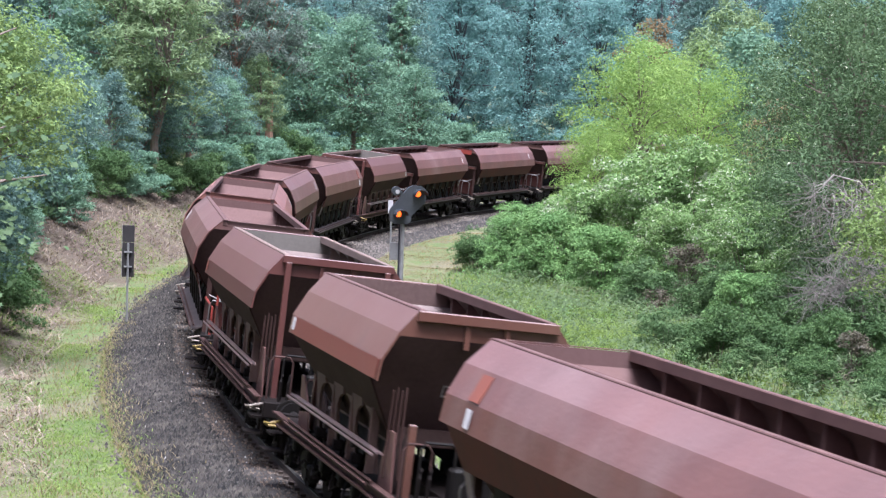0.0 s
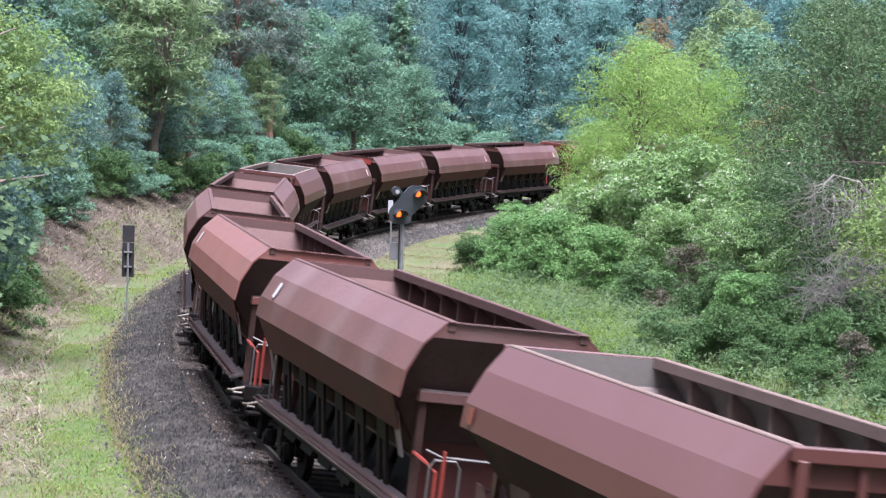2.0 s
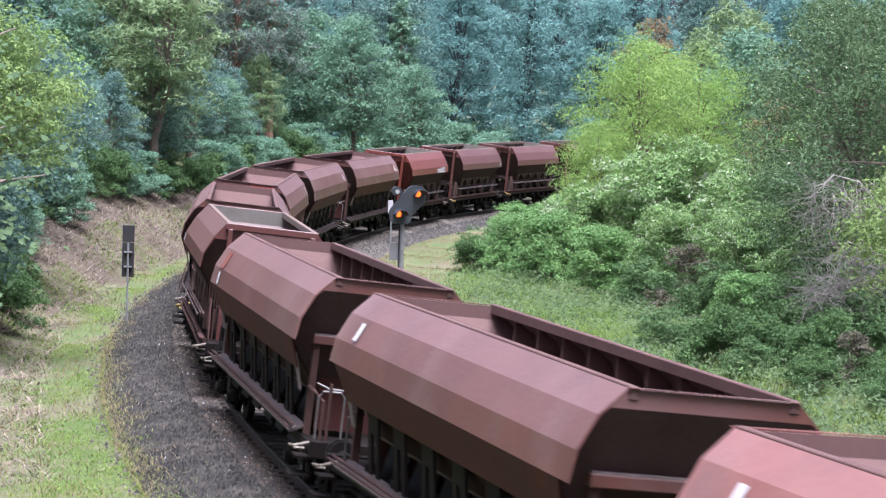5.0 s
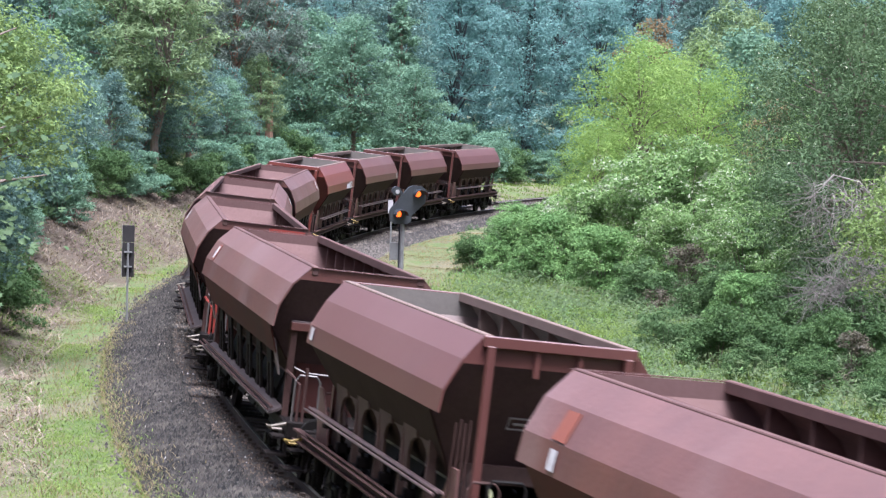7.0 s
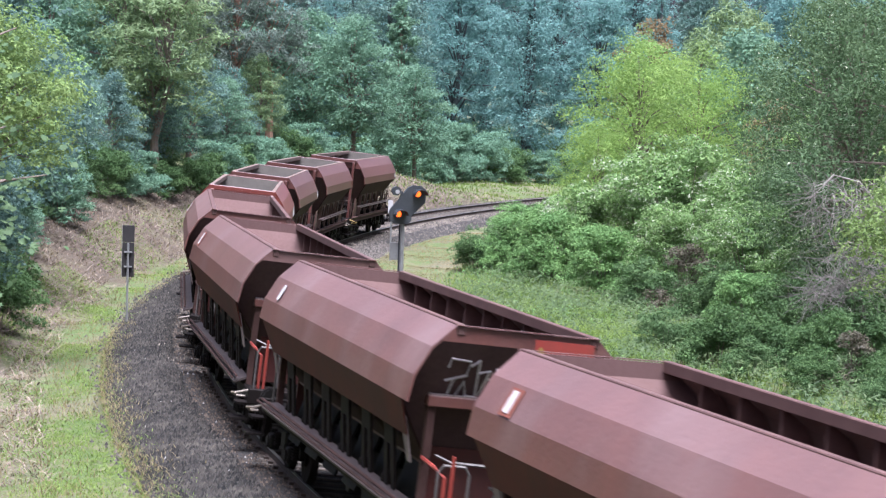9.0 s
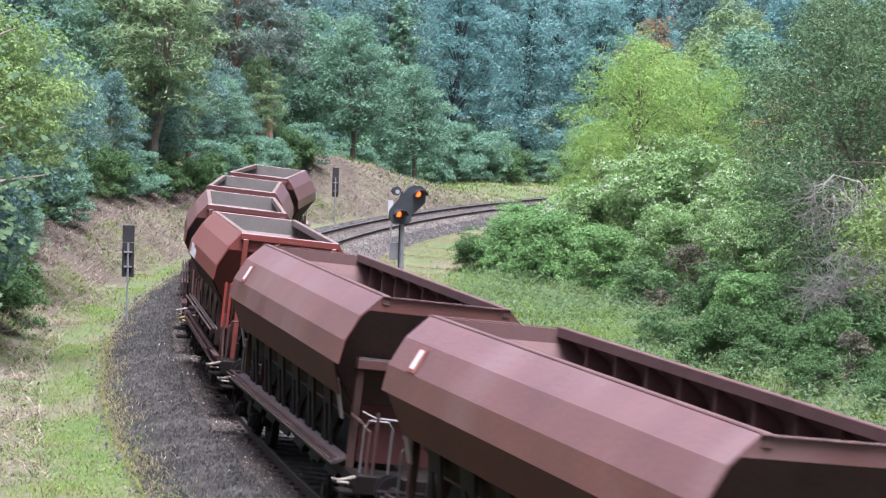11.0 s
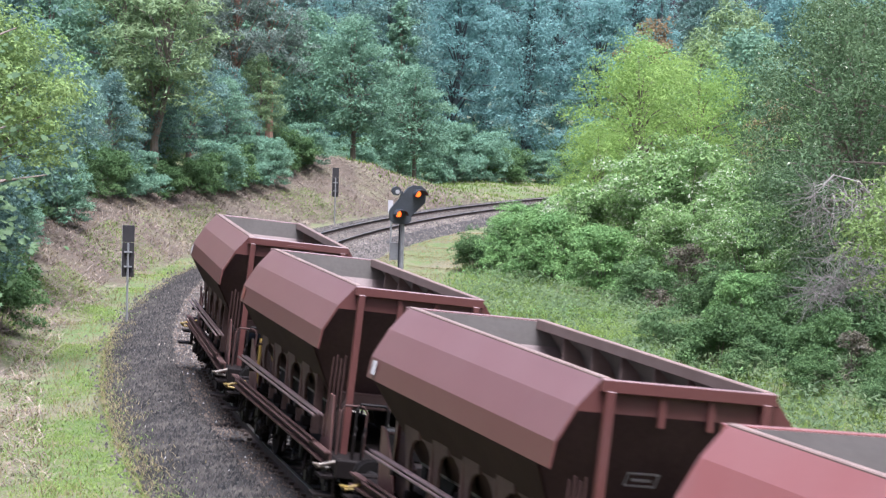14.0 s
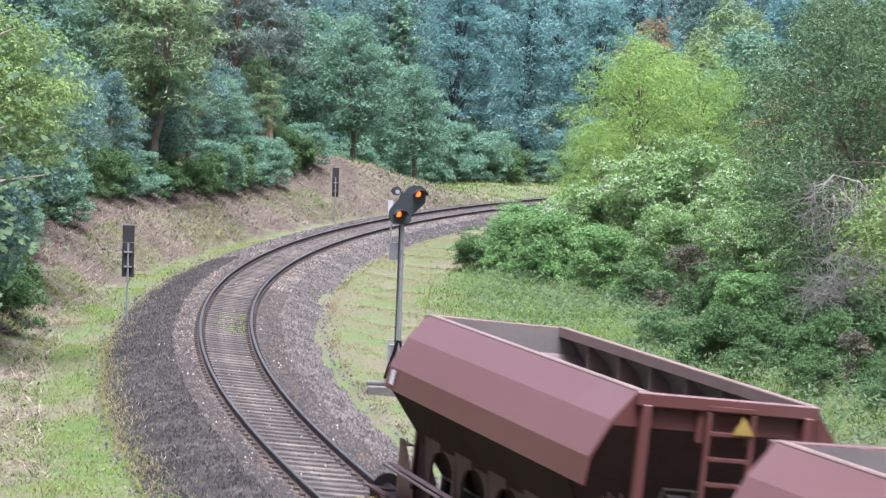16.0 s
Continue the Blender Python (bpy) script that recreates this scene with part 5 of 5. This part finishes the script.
blades("grass", scatter(80000, -45, 15, 3.2, 7.0, 41, -0.5, 0.6), 0.085, 0.011, GRASS, "fresh green grass on the verge", 1, 1.3)
blades("straw", scatter(24000, -45, 45, 3.2, 9.0, 42, -0.3, 0.6, -1), 0.15, 0.009, STRAW, "dry straw-coloured grass on the bank", 2, 0.9)
blades("grass", scatter(24000, 18, 70, 3.6, 7.8, 43, 0.45, 0.3), 0.10, 0.018, GRASS, "green grass patches on the bank", 3, 1.5)
blades("grass", scatter(6000, -30, 55, -9.0, -3.3, 44, 0.6, 0.5), 0.05, 0.013, GRASS, "mown pale green grass in the curve", 4, 1.3)
blades("straw", scatter(72000, -30, 60, -9.0, -3.1, 45, -2.6, 0.5, -1), 0.06, 0.016, STRAW, "dry mown grass in the curve", 5, 0.9)
def weeds(name, pts, height, leaf, m, label, seed):
    """Leafy herbs: many small leaves up to the height, as one growth."""
    rng = np.random.default_rng(seed)
    lump = 0.5 + 0.5 * np.sin(pts[:, 0] * 2.3 + np.sin(pts[:, 1] * 1.9)) * np.sin(pts[:, 1] * 1.7 + 0.8)
    top = height * (0.35 + 0.9 * lump)
    up = pts + np.column_stack([np.zeros(len(pts)), np.zeros(len(pts)), top * rng.uniform(0.3, 1.0, len(pts))])
    v, f = leaves(up, np.tile(np.array([0, -0.3, 0.8]), (len(pts), 1)), leaf, rng, 0.35)
    return tagged(pydata(name, v.tolist(), f.tolist(), [m]), label, "weeds", kind="stuff")


def ragged(pts, edge, width, seed):
    """Thins growth out towards the mown strip, along an uneven line."""
    s, o = chainage(pts[:, 0], pts[:, 1])
    line = edge - 0.7 * np.sin(0.31 * s + 1.3 * np.sin(0.17 * s)) - 0.35 * np.sin(1.1 * s)
    return pts[np.random.default_rng(seed).random(len(pts)) < np.clip((line - o) / width, 0, 1)]


weeds("tall_weeds", ragged(scatter(52000, -28, 35, -17.0, -6.6, 46), -7.2, 2.6, 53), 0.65, 0.075, WEED, "leafy green weeds before the bushes", 6)
weeds("herbs", scatter(9000, -28, 35, -17.0, -7.4, 50, 0.5, 0.35), 0.5, 0.07, LEAF_BRIGHT, "bright green herbs in the clearing", 16)
blades("tall_grass", ragged(scatter(24000, -25, 30, -15.0, -6.2, 47, 0.0, 0.35), -6.6, 2.2, 54), 0.42, 0.012, GRASS, "tall light green grass in the clearing", 7, 0.8)
def round_patch(n, x, y, rx, ry, seed):
    rng = np.random.default_rng(seed)
    px, py = x + rng.normal(0, rx, n), y + rng.normal(0, ry, n)
    return np.column_stack([px, py, ground_z(px, py)])


blades("tall_grass", round_patch(9000, 4.4, 76.5, 0.75, 3.2, 52), 0.5, 0.012, GRASS, "pale bright grass patch in the clearing", 17, 0.8)
blades("far_grass", scatter(9000, 80, 150, 3.6, 14, 48), 0.2, 0.035, GRASS, "light green grass beyond the track", 8)
blades("fallen_sticks", scatter(1100, -20, 80, 4.8, 9.5, 51), 0.22, 0.018, TWIG, "pale fallen sticks on the bank", 19, 5.0)
weeds("leaf_litter", scatter(30000, -30, 95, 4.9, 10.0, 55), 0.06, 0.045, LITTER, "dry brown leaf litter on the bank", 18)
tw = scatter(22000, -30, 95, 4.8, 9.8, 49)
blades("twig_litter", tw, 0.15, 0.016, TWIG, "brown twigs and dead leaves on the bank", 9, 3.5)


def bed_points(s, o):
    """Points on the ballast bed's surface."""
    prof_o = [-3.15, -3.05, -2.5, -1.75, -1.3, -1.05, -0.9, 0, 0.9, 1.05, 1.3, 1.75, 2.5, 3.1, 3.3]
    prof_z = [-0.60, -0.52, -0.40, -0.19, -0.15, -0.15, -0.19, -0.20, -0.19, -0.15, -0.15, -0.19, -0.42, -0.72, -0.78]
    z = np.interp(o, prof_o, prof_z)
    x, y, h = np.interp(s, SS, TX), np.interp(s, SS, TY), np.interp(s, SS, HH)
    c = np.interp(s, [-130, -40], [0, CANT])
    lat = o - z * c
    return np.column_stack([x - np.sin(h) * lat, y + np.cos(h) * lat, z + o * c])


def creep(s, o):
    """Which points lie outside the ragged line up to which growth has crept over the bed's edge."""
    edge = 3.15 - 0.22 * (1 + np.sin(1.1 * s + 1.6 * np.sin(0.37 * s))) - 0.12 * (1 + np.sin(4.3 * s + np.sin(2.1 * s)))
    return np.abs(o) > edge


def stones(name, n, s0, s1, o0, o1, size, m, label, seed, spilled=0):
    rng = np.random.default_rng(seed)
    s, o = rng.uniform(s0, s1, n), rng.uniform(o0, o1, n)
    P = bed_points(s, o)
    if spilled:
        # thinning out over the verge
        o = spilled * ((3.1 if spilled > 0 else 2.4) + np.abs(rng.normal(0, 0.28 if spilled > 0 else 0.36, n)))
        P = bed_points(s, o)
        P[:, 2] = np.maximum(ground_z(P[:, 0], P[:, 1]), P[:, 2]) + 0.01
    octa = np.array([(1, 0, -0.35), (0, 1, -0.35), (-1, 0, -0.35), (0, -1, -0.35), (0.2, 0.1, 1.05)])
    sc = size * rng.uniform(0.55, 1.4, (n, 1, 1)) * rng.uniform(0.7, 1.3, (n, 5, 1))
    a = rng.uniform(0, 6.28, n)
    ca, sa = np.cos(a)[:, None], np.sin(a)[:, None]
    V = octa[None] * sc
    V = np.stack([V[..., 0] * ca - V[..., 1] * sa, V[..., 0] * sa + V[..., 1] * ca, V[..., 2]], -1) + P[:, None]
    F = np.array([(0, 1, 4), (1, 2, 4), (2, 3, 4), (3, 0, 4)])
    faces = (np.arange(n)[:, None, None] * 5 + F[None]).reshape(-1, 3)
    ob = pydata(name, V.reshape(-1, 3).tolist(), faces.tolist(), [m])
    return tagged(ob, label, "ballast", kind="stuff")


stones("ballast_stones", 22000, -42, 25, 1.5, 3.25, 0.058, STONE_GREY, "dark grey crushed stone on the outer shoulder", 61)
stones("ballast_stones", 26000, -42, 45, -3.12, -1.7, 0.048, STONE_MIXED, "grey crushed stone on the inner shoulder", 62)
stones("rusty_ballast_stones", 9000, -42, 40, -2.0, -0.85, 0.032, STONE_RUST, "rust-stained crushed stone beside the rail", 63)
stones("rusty_ballast_stones", 7000, -42, 40, 0.85, 1.7, 0.032, STONE_RUST, "rust-stained crushed stone beside the outer rail", 64)
stones("ballast_stones", 6000, -42, 30, -0.7, 0.7, 0.026, STONE_GREY, "grey stone between the sleepers", 65)
stones("ballast_stones", 14000, 25, 115, -3.1, 3.1, 0.060, STONE_MIXED, "grey crushed stone along the far curve", 67)
stones("tan_ballast_stones", 7000, 12, 85, -1.75, -0.86, 0.036, STONE_TAN, "tan crushed stone beside the inner rail", 71)
stones("tan_ballast_stones", 1800, -14, 40, 0.86, 1.9, 0.036, STONE_TAN, "tan crushed stone beside the outer rail", 72)
stones("ballast_stones", 420, -42, 20, -3.0, 3.2, 0.034, STONE_PALE, "scattered pale stones on the ballast", 68)
stones("ballast_stones", 1000, -42, 30, 3.2, 4.2, 0.040, STONE_MIXED, "grey stones spilled over the verge", 69, spilled=1)
stones("ballast_stones", 5000, -42, 45, -4.2, -3.2, 0.036, STONE_MIXED, "grey stones spilled over the mown grass", 70, spilled=-1)
for k, (n, m, w_) in enumerate(((4500, STRAW, 0.12), (4500, GRASS, 0.09))):
    rs = np.random.default_rng(120 + k)
    s_ = rs.uniform(-44, -2, n)
    o_ = 3.35 - np.abs(rs.normal(0, 0.30, n)) * np.interp(s_, [-30, -12, -2], [1.0, 0.75, 0.35]) * (1 + 0.35 * np.sin(0.8 * s_ + 2 * k))
    blades(("straw", "grass")[k], bed_points(s_, o_), w_, 0.012, m, ("flattened dry grass over the ballast toe", "green grass over the ballast toe")[k], 30 + k, 1.6)
for k, (n, m, h, side) in enumerate(((9000, GRASS, 0.09, 1), (9000, STRAW, 0.13, 1), (4000, GRASS, 0.05, -1), (14000, STRAW, 0.06, -1))):
    rs = np.random.default_rng(90 + k)
    s_, o_ = rs.uniform(-42, 45, n), rs.uniform(2.45, 3.3, n)
    keep_ = creep(s_ + 3 * k, o_) & (np.sin(0.9 * s_ + 2 * k) + rs.normal(0, 0.6, n) > -0.2 - 0.6 * (side < 0))
    blades(("grass", "straw")[k % 2], bed_points(s_[keep_], side * np.minimum(o_[keep_], 3.1 if side < 0 else 9)), h, 0.011, m, ("green grass creeping over the ballast edge", "dry grass creeping over the ballast edge")[k % 2], 20 + k, 1.2)
blades("weed_tuft", scatter(350, -5, 1, -0.6, 0.6, 66) * np.array([1, 1, 0]) + np.array([0, 0, -0.2]), 0.10, 0.02, GRASS, "small green weeds between the rails", 10)

# ------------------------------------------------------------------ sleepers and chairs
track = tagged(new("track_panel"), "weathered wooden sleepers carrying the rails", "sleepers", kind="structure")
smesh = []
for k in range(3):
    bm = boxed(-0.125, 0.125, -1.30, 1.30, -0.33, -0.168, bevel=0.015)
    rs = np.random.default_rng(70 + k)
    for v in bm.verts:
        v.co.x += rs.normal(0, 0.006)
        v.co.z += rs.normal(0, 0.004)
    me = bpy.data.meshes.new("sleeper")
    bm.to_mesh(me)
    bm.free()
    me.materials.append(SLEEPER)
    smesh.append(me)
chair = []
for k in range(300):
    s = -58 + k * 0.62
    ob = new("sleeper", smesh[k % 3])
    ob.parent = track
    ob.matrix_local = rail_pose(s) @ pose(0, random.uniform(-0.04, 0.04), 0, 0, 0, random.uniform(-0.8, 0.8))
    chair.append(s)
verts, faces = [], []
for s in chair:
    m = rail_pose(s)
    for o in (0.7535, -0.7535):
        for d in (-0.115, 0.115):
            i = len(verts)
            verts += [tuple(m @ Vector((x, o + d + y, z))) for z in (-0.17, -0.115) for x, y in ((-0.07, -0.045), (0.07, -0.045), (0.07, 0.045), (-0.07, 0.045))]
            faces += [(i + a, i + b, i + c, i + e) for a, b, c, e in ((0, 1, 2, 3), (4, 5, 6, 7), (0, 1, 5, 4), (1, 2, 6, 5), (2, 3, 7, 6), (3, 0, 4, 7))]
ob = pydata("rail_fastenings", verts, faces, [RAILWEB], track)
ob["kind"] = "stuff"

motions()
